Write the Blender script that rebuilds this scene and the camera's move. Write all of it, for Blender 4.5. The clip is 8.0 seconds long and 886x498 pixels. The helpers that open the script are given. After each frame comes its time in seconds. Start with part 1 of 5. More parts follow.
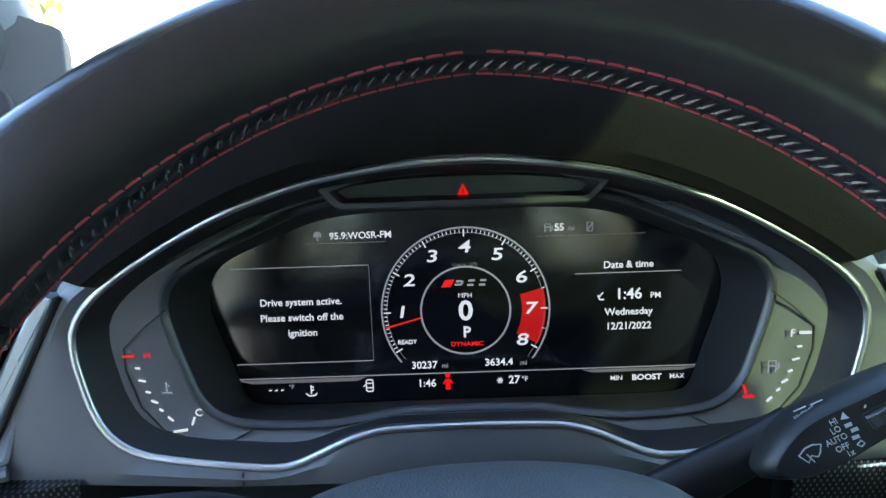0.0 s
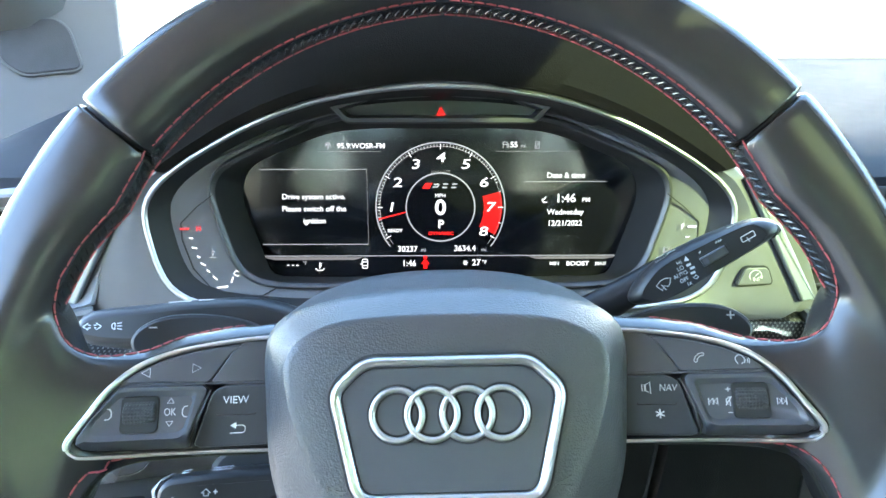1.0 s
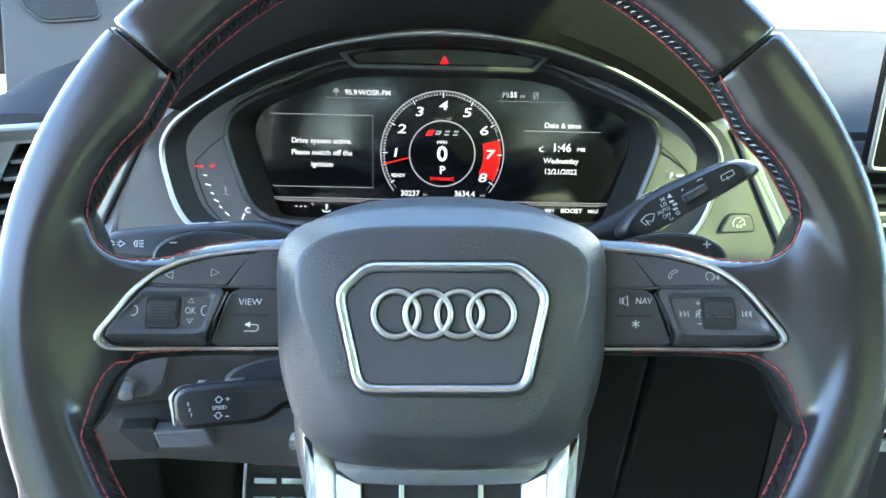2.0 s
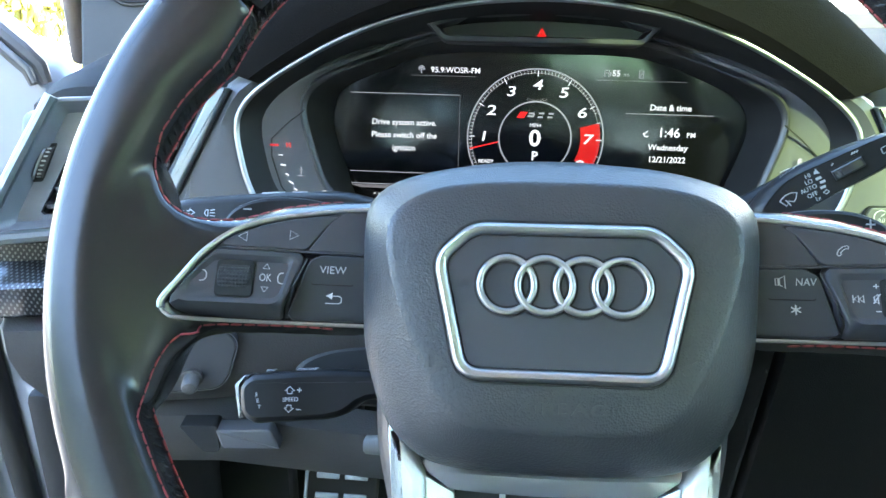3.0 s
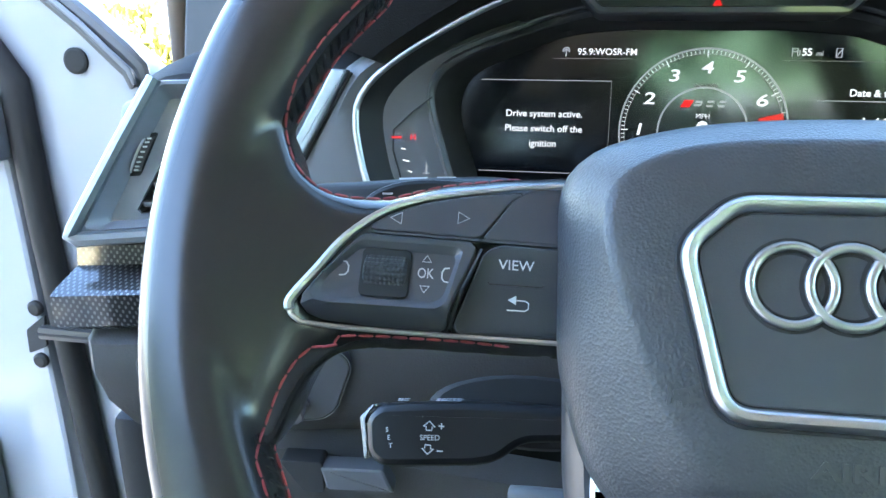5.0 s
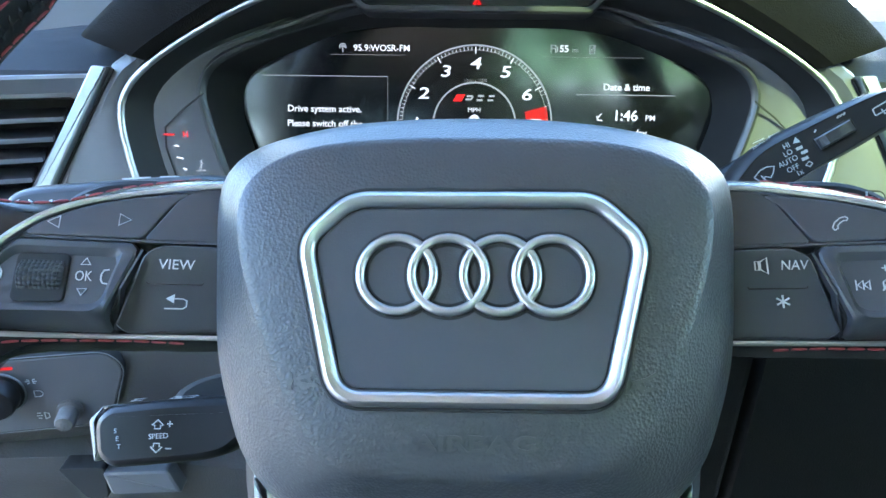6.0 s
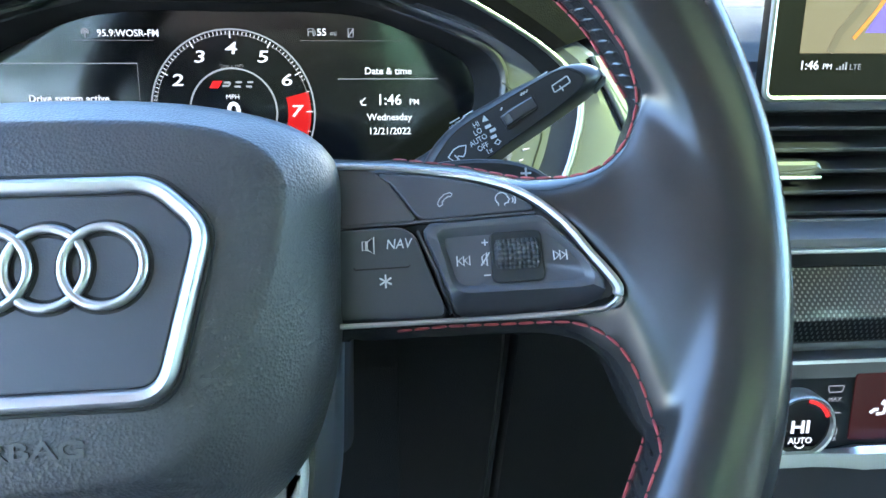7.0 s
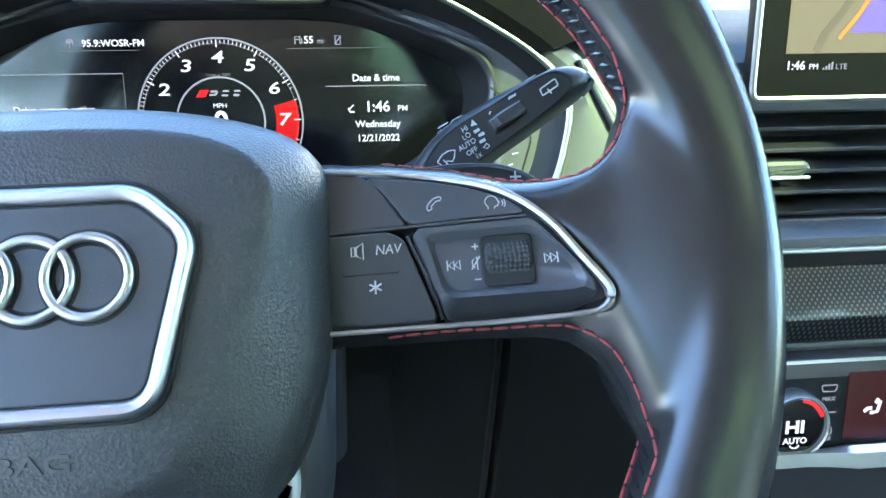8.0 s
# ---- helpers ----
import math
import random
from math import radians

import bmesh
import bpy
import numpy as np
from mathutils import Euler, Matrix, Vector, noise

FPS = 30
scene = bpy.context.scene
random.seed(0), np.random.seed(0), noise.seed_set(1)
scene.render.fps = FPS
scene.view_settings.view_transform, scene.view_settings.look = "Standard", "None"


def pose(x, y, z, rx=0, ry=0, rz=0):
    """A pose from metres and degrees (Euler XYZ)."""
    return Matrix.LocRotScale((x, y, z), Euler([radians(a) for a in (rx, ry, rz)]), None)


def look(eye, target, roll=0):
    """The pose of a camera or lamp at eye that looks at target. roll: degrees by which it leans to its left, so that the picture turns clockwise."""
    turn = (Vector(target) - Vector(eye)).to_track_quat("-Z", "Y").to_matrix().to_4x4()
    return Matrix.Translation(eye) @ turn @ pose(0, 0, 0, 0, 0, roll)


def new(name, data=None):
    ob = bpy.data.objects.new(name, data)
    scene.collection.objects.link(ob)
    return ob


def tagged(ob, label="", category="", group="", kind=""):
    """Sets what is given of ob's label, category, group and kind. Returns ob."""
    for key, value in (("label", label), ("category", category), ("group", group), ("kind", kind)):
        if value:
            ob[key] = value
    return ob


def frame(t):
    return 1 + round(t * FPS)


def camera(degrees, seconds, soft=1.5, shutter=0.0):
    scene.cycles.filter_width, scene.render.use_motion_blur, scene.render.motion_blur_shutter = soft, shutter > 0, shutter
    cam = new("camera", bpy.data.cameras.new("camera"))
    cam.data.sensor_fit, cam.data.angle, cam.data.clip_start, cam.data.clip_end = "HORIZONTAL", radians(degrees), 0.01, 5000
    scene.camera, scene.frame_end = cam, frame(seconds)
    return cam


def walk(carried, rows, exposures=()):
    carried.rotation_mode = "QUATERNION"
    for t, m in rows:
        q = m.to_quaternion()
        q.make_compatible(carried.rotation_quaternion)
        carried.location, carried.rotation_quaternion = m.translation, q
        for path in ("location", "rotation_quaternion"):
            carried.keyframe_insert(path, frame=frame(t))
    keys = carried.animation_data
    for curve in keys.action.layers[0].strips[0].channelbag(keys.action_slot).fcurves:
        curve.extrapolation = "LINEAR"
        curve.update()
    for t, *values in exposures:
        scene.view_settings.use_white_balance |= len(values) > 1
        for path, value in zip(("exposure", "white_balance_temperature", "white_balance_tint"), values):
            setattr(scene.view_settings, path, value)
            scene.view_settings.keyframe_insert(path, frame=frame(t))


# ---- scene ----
cam = camera(63.45, 8.0)
PATH = [
    (0, (-0.0111, 0.0000, 1.3078), (-0.0158, 1.9013, 0.6872), -1.98),
    (0.5, (0.0030, -0.0403, 1.3078), (0.0106, 1.8526, 0.6621), -1.16),
    (1, (-0.0061, -0.1337, 1.3091), (0.0228, 1.7332, 0.5922), 0.15),
    (1.2, (-0.0051, -0.1571, 1.3060), (0.0188, 1.6982, 0.5596), 0.42),
    (2.3, (-0.0036, -0.1710, 1.2924), (0.0066, 1.6735, 0.5194), 1.93),
    (2.5, (-0.0043, -0.1691, 1.2896), (-0.0272, 1.6817, 0.5320), 1.79),
    (3, (-0.0249, -0.1341, 1.2509), (-0.1710, 1.7311, 0.5440), 1.02),
    (3.2, (-0.0388, -0.1155, 1.2378), (-0.2311, 1.7486, 0.5391), 0.63),
    (3.5, (-0.0584, -0.0951, 1.2251), (-0.3134, 1.7737, 0.5597), 0.44),
    (4, (-0.0760, -0.0750, 1.2118), (-0.4429, 1.7892, 0.5873), -0.14),
    (4.2, (-0.0771, -0.0744, 1.2125), (-0.4676, 1.7867, 0.5930), -0.32),
    (5.3, (-0.0691, -0.0716, 1.2103), (-0.3732, 1.8035, 0.5848), 0.07),
    (5.5, (-0.0561, -0.0741, 1.2149), (-0.3054, 1.8071, 0.5833), -0.04),
    (6, (-0.0009, -0.0720, 1.2157), (-0.0760, 1.8187, 0.5678), 0.56),
    (6.5, (0.0586, -0.0695, 1.2140), (0.1217, 1.8183, 0.5568), 0.70),
    (7, (0.0902, -0.0656, 1.2117), (0.2546, 1.8122, 0.5431), 0.45),
    (7.5, (0.0910, -0.0645, 1.2100), (0.2939, 1.8115, 0.5470), 0.16),
    (8, (0.0909, -0.0641, 1.2103), (0.2785, 1.8184, 0.5612), -0.31),
]
walk(cam, [(t, look(eye, target, roll)) for t, eye, target, roll in PATH], [(0, 4.39, 5930, 10), (0.15, 4.59, 6030, 10), (0.45, 5.89, 6630, 8), (1.2, 5.56, 6280, 8), (2.4, 5.31, 6330, 8), (3.2, 5.16, 6080, 8), (4.2, 5.12, 6030, 8), (5.5, 5.21, 5880, 8), (6, 5.24, 5680, 8), (7, 5.29, 5730, 10), (8, 5.34, 5730, 10)])

from mathutils.bvhtree import BVHTree

# ---- world, sun and large lights ----
world = bpy.data.worlds.new("sky")
scene.world = world
world.use_nodes = True
_wn = world.node_tree.nodes
_sky = _wn.new("ShaderNodeTexSky")
_sky.sky_type = "NISHITA"
_sky.sun_disc = False
SUN_WAY = Vector((0.38, -0.62, 0.45)).normalized()
_sky.sun_elevation = math.asin(SUN_WAY.z)
_sky.sun_rotation = math.atan2(SUN_WAY.x, SUN_WAY.y)
_wn["Background"].inputs["Strength"].default_value = 0.15
world.node_tree.links.new(_sky.outputs["Color"], _wn["Background"].inputs["Color"])
_sun = bpy.data.lights.new("sun", "SUN")
_sun.energy, _sun.angle, _sun.color = 4.0, radians(0.6), (1.0, 0.93, 0.82)
sun = new("sun", _sun)
sun.matrix_basis = look((0, 0, 0), -SUN_WAY) 


# ---- materials ----
LIT = 0.047

def material(name, color, rough=0.5, metal=0.0, bump=0.0, grain=400.0, vary=0.12, wear=0.15, spec=0.5, coat=0.0, cells=False):
    """A painted, plastic, leather or metal surface with two scales of variation and fine relief."""
    m = bpy.data.materials.new(name)
    m.use_nodes = True
    nt = m.node_tree
    b = nt.nodes["Principled BSDF"]
    b.inputs["Metallic"].default_value = metal
    b.inputs["Specular IOR Level"].default_value = spec
    b.inputs["Coat Weight"].default_value = coat
    b.inputs["Coat Roughness"].default_value = 0.06
    co = nt.nodes.new("ShaderNodeTexCoord")
    big = nt.nodes.new("ShaderNodeTexNoise")
    big.inputs["Scale"].default_value = grain / 18
    big.inputs["Detail"].default_value = 5
    nt.links.new(co.outputs["Object"], big.inputs["Vector"])
    fine = nt.nodes.new("ShaderNodeTexVoronoi" if cells else "ShaderNodeTexNoise")
    fine.inputs["Scale"].default_value = grain
    nt.links.new(co.outputs["Object"], fine.inputs["Vector"])
    mix = nt.nodes.new("ShaderNodeMix")
    mix.data_type = "RGBA"
    mix.inputs["A"].default_value = (*[c * (1 - vary) for c in color], 1)
    mix.inputs["B"].default_value = (*[min(1, c * (1 + vary)) for c in color], 1)
    nt.links.new(big.outputs["Fac"], mix.inputs["Factor"])
    nt.links.new(mix.outputs["Result"], b.inputs["Base Color"])
    rr = nt.nodes.new("ShaderNodeMapRange")
    rr.inputs["To Min"].default_value = max(0.02, rough * (1 - wear))
    rr.inputs["To Max"].default_value = min(1, rough * (1 + wear))
    nt.links.new(big.outputs["Fac"], rr.inputs["Value"])
    nt.links.new(rr.outputs["Result"], b.inputs["Roughness"])
    if bump:
        bp = nt.nodes.new("ShaderNodeBump")
        bp.inputs["Strength"].default_value = 1.0
        bp.inputs["Distance"].default_value = bump
        nt.links.new(fine.outputs["Distance" if cells else "Fac"], bp.inputs["Height"])
        nt.links.new(bp.outputs["Normal"], b.inputs["Normal"])
    return m


def glow(name, color, strength=1.0):
    m = bpy.data.materials.new(name)
    m.use_nodes = True
    b = m.node_tree.nodes["Principled BSDF"]
    b.inputs["Base Color"].default_value = (*[c * 0.05 for c in color], 1)
    b.inputs["Roughness"].default_value = 0.3
    b.inputs["Specular IOR Level"].default_value = 0.15
    b.inputs["Emission Color"].default_value = (*color, 1)
    b.inputs["Emission Strength"].default_value = strength * LIT
    return m


def tinted_glass(name, tint):
    m = bpy.data.materials.new(name)
    m.use_nodes = True
    nt = m.node_tree
    tr = nt.nodes.new("ShaderNodeBsdfTransparent")
    tr.inputs["Color"].default_value = (*tint, 1)
    gl = nt.nodes.new("ShaderNodeBsdfGlossy")
    gl.inputs["Roughness"].default_value = 0.02
    mx = nt.nodes.new("ShaderNodeMixShader")
    mx.inputs["Fac"].default_value = 0.05
    nt.links.new(tr.outputs["BSDF"], mx.inputs[1])
    nt.links.new(gl.outputs["BSDF"], mx.inputs[2])
    nt.links.new(mx.outputs["Shader"], nt.nodes["Material Output"].inputs["Surface"])
    return m


def carbon(name):
    """Twill-woven carbon fibre with silver threads under a clear coat."""
    m = material(name, (0.02, 0.02, 0.022), 0.35, coat=0.8, grain=300)
    nt = m.node_tree
    b = nt.nodes["Principled BSDF"]
    co = nt.nodes.new("ShaderNodeTexCoord")
    sp = nt.nodes.new("ShaderNodeSeparateXYZ")
    nt.links.new(co.outputs["Object"], sp.inputs["Vector"])

    def calc(op, a, b=None):
        n = nt.nodes.new("ShaderNodeMath")
        n.operation = op
        for i, v in enumerate((a, b)):
            if v is None:
                continue
            if isinstance(v, (int, float)):
                n.inputs[i].default_value = v
            else:
                nt.links.new(v, n.inputs[i])
        return n.outputs[0]

    up = calc("DIVIDE", calc("ADD", sp.outputs["Z"], calc("MULTIPLY", sp.outputs["Y"], 0.6)), 0.0027)
    across = calc("ADD", calc("MULTIPLY", sp.outputs["X"], 2 * math.pi / 0.0034), calc("MULTIPLY", calc("FLOOR", up), math.pi))
    thread = calc("GREATER_THAN", calc("MULTIPLY", calc("SINE", across), calc("SINE", calc("MULTIPLY", calc("FRACT", up), math.pi))), 0.40)
    br = nt.nodes.new("ShaderNodeMix")
    br.data_type = "RGBA"
    br.inputs["A"].default_value = (0.012, 0.012, 0.013, 1)
    br.inputs["B"].default_value = (0.15, 0.15, 0.145, 1)
    nt.links.new(thread, br.inputs["Factor"])
    nt.links.new(br.outputs["Result"], b.inputs["Base Color"])
    b.inputs["Metallic"].default_value = 0.4
    b.inputs["Coat IOR"].default_value = 1.9
    return m


RIM = material("smooth_black_leather", (0.0155, 0.0152, 0.0156), 0.24, bump=0.0, grain=900, wear=0.05, spec=0.38)
PAD = material("grained_black_vinyl", (0.028, 0.030, 0.034), 0.43, bump=0.00014, grain=1150, cells=True, spec=0.50)
PANEL = material("satin_black_plastic", (0.024, 0.024, 0.027), 0.38, bump=0.00003, grain=1500)
BUTTON = material("matt_black_button", (0.033, 0.036, 0.044), 0.44, bump=0.00003, grain=1800)
# near black for joints and holes, and for shade painted beside blades and shelf
GAP = material("dark_gap_and_shade", (0.004, 0.004, 0.004), 0.8)
STALK = material("satin_stalk_plastic", (0.012, 0.0122, 0.013), 0.42, bump=0.00004, grain=1500, spec=0.25)
LEVERBLACK = material("black_lever_plastic", (0.0065, 0.0065, 0.007), 0.40, bump=0.00003, grain=1500, spec=0.25)
WALLGREY = material("dark_grey_binnacle", (0.010, 0.010, 0.0105), 0.6, bump=0.00005, grain=1200, spec=0.25)
EMBOSS = material("raised_vinyl", (0.034, 0.035, 0.037), 0.40, vary=0.05)
DARK = material("black_soft_plastic", (0.010, 0.010, 0.0105), 0.6, bump=0.0001, grain=1200, spec=0.15)
DASH = material("dark_grey_dash_plastic", (0.075, 0.077, 0.082), 0.42, bump=0.00012, grain=1300, cells=True)
# paler than FACE: the sky's sheen on the side vent is in this colour
VENTFACE = material("sky_lit_vent_plastic", (0.15, 0.155, 0.17), 0.42, bump=0.00004, grain=1500)
FACE = material("grey_soft_touch_panel", (0.060, 0.061, 0.066), 0.5, bump=0.00004, grain=1500)
DASHTOP = material("soft_dash_top", (0.034, 0.035, 0.038), 0.62, bump=0.00016, grain=1100, cells=True, spec=0.2)
HOOD = material("black_dash_hood", (0.0125, 0.0112, 0.0102), 0.9, bump=0.00015, grain=1100, cells=True, spec=0.10)
SIDEPANEL = material("black_console_panel", (0.009, 0.009, 0.009), 0.55, bump=0.00012, grain=1200, cells=True, spec=0.25)
WELL = material("black_display_well", (0.005, 0.005, 0.0055), 0.7, spec=0.25, bump=0.00005, grain=1200)
KNEE = material("grey_knee_plastic", (0.074, 0.071, 0.069), 0.55, bump=0.00018, grain=800, cells=True)
CHROME = material("satin_chrome", (0.40, 0.41, 0.42), 0.35, metal=1.0, grain=300, vary=0.04)
SILVER = material("brushed_aluminium", (0.46, 0.48, 0.49), 0.32, metal=1.0, grain=700, vary=0.08)
BLADE = material("dull_silver_blade", (0.21, 0.23, 0.24), 0.42, metal=0.75, grain=700, vary=0.08)
LEVER = material("grey_lever_plastic", (0.10, 0.10, 0.10), 0.45)
SATINGREY = material("satin_grey_cap", (0.15, 0.15, 0.15), 0.4, metal=0.4)
SCREEN = material("black_display_glass", (0.003, 0.003, 0.004), 0.11, vary=0.0, wear=0.0, spec=0.8)
MATTSCREEN = material("matt_black_screen", (0.004, 0.0036, 0.0038), 0.45, vary=0.0, spec=0.05)
CARBON = carbon("carbon_weave")
STITCH = material("red_thread", (0.24, 0.030, 0.034), 0.7, bump=0.0001, grain=3000)
ROLLER = material("grey_roller_plastic", (0.010, 0.0102, 0.011), 0.55, bump=0.00003, grain=1500)
WHITEPAINT = material("white_car_paint", (0.17, 0.182, 0.196), 0.25, coat=0.5, vary=0.03, grain=60)
RUBBER = material("black_rubber_seal", (0.014, 0.013, 0.012), 0.6, bump=0.0001, grain=700, spec=0.18)
TRIMGREY = material("grey_woven_pillar_trim", (0.050, 0.050, 0.048), 0.85, bump=0.0001, grain=1500)
GRILLE = material("dark_speaker_mesh", (0.012, 0.012, 0.012), 0.8, bump=0.0001, grain=900, cells=True)
CARPET = material("black_carpet", (0.010, 0.010, 0.010), 0.95, bump=0.001, grain=700, spec=0.1)
PRINT = material("printed_white", (0.38, 0.39, 0.41), 0.5, vary=0.03)
SATIN = material("satin_silver_plastic", (0.66, 0.68, 0.70), 0.42, metal=0.55, vary=0.05)
POLISHED = material("polished_silver_trim", (0.55, 0.57, 0.60), 0.22, metal=0.7, vary=0.03)
SMOKED = material("smoked_lens", (0.016, 0.017, 0.018), 0.32, vary=0.05)
WHITE = glow("lit_white", (0.95, 0.95, 0.97), 0.75)
DIM = glow("lit_grey", (0.55, 0.56, 0.60), 0.45)
FAINT = glow("lit_faint", (0.35, 0.33, 0.34), 0.35)
RED = glow("lit_red", (1.0, 0.02, 0.02), 0.75)
AMBERRED = glow("warning_red", (1.0, 0.01, 0.01), 0.8)
REDZONE = glow("red_zone", (0.8, 0.015, 0.015), 0.55)


# ---- mesh helpers ----
def thing(name, label="", category="", m=None, kind="", group=""):
    ob = new(name)
    ob.empty_display_size = 0.02
    if m is not None:
        ob.matrix_basis = m
    return tagged(ob, label, category, group, kind)


def part(name, bm, mat, parent=None, label="", m=None, smooth=True):
    me = bpy.data.meshes.new(name)
    bmesh.ops.recalc_face_normals(bm, faces=bm.faces)
    bm.to_mesh(me)
    bm.free()
    if smooth:
        me.set_sharp_from_angle(angle=radians(38))
        for p in me.polygons:
            if p.loop_total > 8:
                for k in p.loop_indices:
                    me.edges[me.loops[k].edge_index].use_edge_sharp = True
    else:
        for p in me.polygons:
            p.use_smooth = False
    me.materials.append(mat)
    ob = new(name, me)
    ob.parent = parent
    if m is not None:
        ob.matrix_basis = m
    return tagged(ob, label)


def single(name, bm, mat, label, category, kind="", m=None, smooth=True):
    return tagged(part(name, bm, mat, None, label, m, smooth), category=category, kind=kind)


def catmull(pts, per=8, closed=True):
    """A smooth curve through the points."""
    out, n = [], len(pts)
    P = [Vector(p) for p in pts]
    for i in range(n if closed else n - 1):
        if closed:
            a, b, c, d = P[i - 1], P[i], P[(i + 1) % n], P[(i + 2) % n]
        else:
            a, b, c, d = P[max(i - 1, 0)], P[i], P[i + 1], P[min(i + 2, n - 1)]
        for k in range(per):
            t = k / per
            out.append(0.5 * (2 * b + (c - a) * t + (2 * a - 5 * b + 4 * c - d) * t * t + (3 * b - a - 3 * c + d) * t ** 3))
    if not closed:
        out.append(P[-1])
    return out


def mirrored(half):
    """Both halves of an outline given from its top to its bottom on one side."""
    left = [(-x, y) for x, y in reversed(half) if abs(x) > 1e-6]
    return list(half) + left


def rounded(pts, r, n=5):
    """A polygon with rounded corners."""
    out, k = [], len(pts)
    rs = r if isinstance(r, (list, tuple)) else [r] * k
    for i in range(k):
        p, a, b = Vector(pts[i]), Vector(pts[i - 1]), Vector(pts[(i + 1) % k])
        da, db = (a - p), (b - p)
        cut = min(rs[i], da.length * 0.48, db.length * 0.48)
        s, e = p + da.normalized() * cut, p + db.normalized() * cut
        for j in range(n + 1):
            t = j / n
            out.append((1 - t) ** 2 * s + 2 * t * (1 - t) * p + t * t * e)
    return out


def inset(pts, d):
    """A closed outline moved inwards by d (outwards where d is negative)."""
    P = [Vector((p[0], p[1])) for p in pts]
    n = len(P)
    area = sum(P[i - 1].x * P[i].y - P[i].x * P[i - 1].y for i in range(n))
    s = 1 if area > 0 else -1
    out = []
    for i in range(n):
        e1, e2 = P[i] - P[i - 1], P[(i + 1) % n] - P[i]
        if e1.length < 1e-9 or e2.length < 1e-9:
            out.append(P[i].copy())
            continue
        n1, n2 = Vector((-e1.y, e1.x)).normalized(), Vector((-e2.y, e2.x)).normalized()
        m = n1 + n2
        if m.length < 1e-6:
            out.append(P[i].copy())
            continue
        m.normalize()
        out.append(P[i] + m * (s * d / max(0.5, m.dot(n1))))
    return out


def at_angles(pts, n, c=(0.0, 0.0)):
    """The points where n even rays from c cross a closed outline that can be seen whole from c."""
    P = [Vector((p[0] - c[0], p[1] - c[1])) for p in pts]
    ang = [math.atan2(p.y, p.x) for p in P]
    out = []
    for k in range(n):
        th = -math.pi + 2 * math.pi * (k + 0.5) / n
        d = Vector((math.cos(th), math.sin(th)))
        best = 0.0
        for i in range(len(P)):
            a, b = P[i - 1], P[i]
            e = b - a
            den = d.x * e.y - d.y * e.x
            if abs(den) < 1e-14:
                continue
            s = (a.x * e.y - a.y * e.x) / den
            t = (a.x * d.y - a.y * d.x) / den
            if s > 0 and -1e-6 <= t <= 1 + 1e-6:
                best = max(best, s)
        out.append(Vector((c[0] + d.x * best, c[1] + d.y * best)))
    return out


def toward(a, b, f):
    return [p * (1 - f) + q * f for p, q in zip(a, b)]


def v3(pts, z):
    return [Vector((p[0], p[1], z)) for p in pts]


def loft(rings, bm=None, closed=True, caps=(False, False)):
    bm = bm or bmesh.new()
    rows = [[bm.verts.new(p) for p in ring] for ring in rings]
    n = len(rows[0])
    for a, b in zip(rows, rows[1:]):
        for i in range(n if closed else n - 1):
            j = (i + 1) % n
            bm.faces.new((a[i], a[j], b[j], b[i]))
    for cap, row in zip(caps, (rows[0], rows[-1])):
        if cap:
            bm.faces.new(row)
    return bm


def plate(pts, z0, z1, edge=0.0006, bm=None):
    """A slab with the given outline from z0 up to z1, its upper edge rounded off."""
    rings = [v3(pts, z0), v3(pts, z1 - edge)]
    if edge:
        rings += [v3(inset(pts, edge * 0.3), z1 - edge * 0.3), v3(inset(pts, edge), z1)]
    bm = loft(rings, bm, caps=(True, True))
    return bm


def box(x0, x1, y0, y1, z0, z1, bm=None, bevel=0.0):
    own = bmesh.new()
    bmesh.ops.create_cube(own, size=1, matrix=Matrix.LocRotScale(((x0 + x1) / 2, (y0 + y1) / 2, (z0 + z1) / 2), None, (x1 - x0, y1 - y0, z1 - z0)))
    if bevel:
        bmesh.ops.bevel(own, geom=own.edges[:], offset=bevel, segments=2, profile=0.6, affect="EDGES")
    if bm is None:
        return own
    me = bpy.data.meshes.new("t")
    own.to_mesh(me)
    own.free()
    bm.from_mesh(me)
    bpy.data.meshes.remove(me)
    return bm


def tube(path, r, n=8, closed=False, flat=1.0, bm=None, up=(0, 0, 1)):
    """A round or flattened bar along a path; r may be a list."""
    P = [Vector(p) for p in path]
    k = len(P)
    rs = r if isinstance(r, (list, tuple)) else [r] * k
    rings = []
    for i in range(k):
        a, b = P[i - 1] if (closed or i) else P[i], P[(i + 1) % k] if (closed or i < k - 1) else P[i]
        d = (b - a).normalized()
        side = d.cross(Vector(up))
        side = side.normalized() if side.length > 1e-6 else Vector((1, 0, 0))
        top = side.cross(d)
        rings.append([P[i] + side * (rs[i] * math.cos(2 * math.pi * j / n)) + top * (rs[i] * flat * math.sin(2 * math.pi * j / n)) for j in range(n)])
    if closed:
        rings.append(rings[0])
        bm = loft(rings, bm)
        bmesh.ops.remove_doubles(bm, verts=bm.verts, dist=1e-7)
        return bm
    return loft(rings, bm, caps=(True, True))


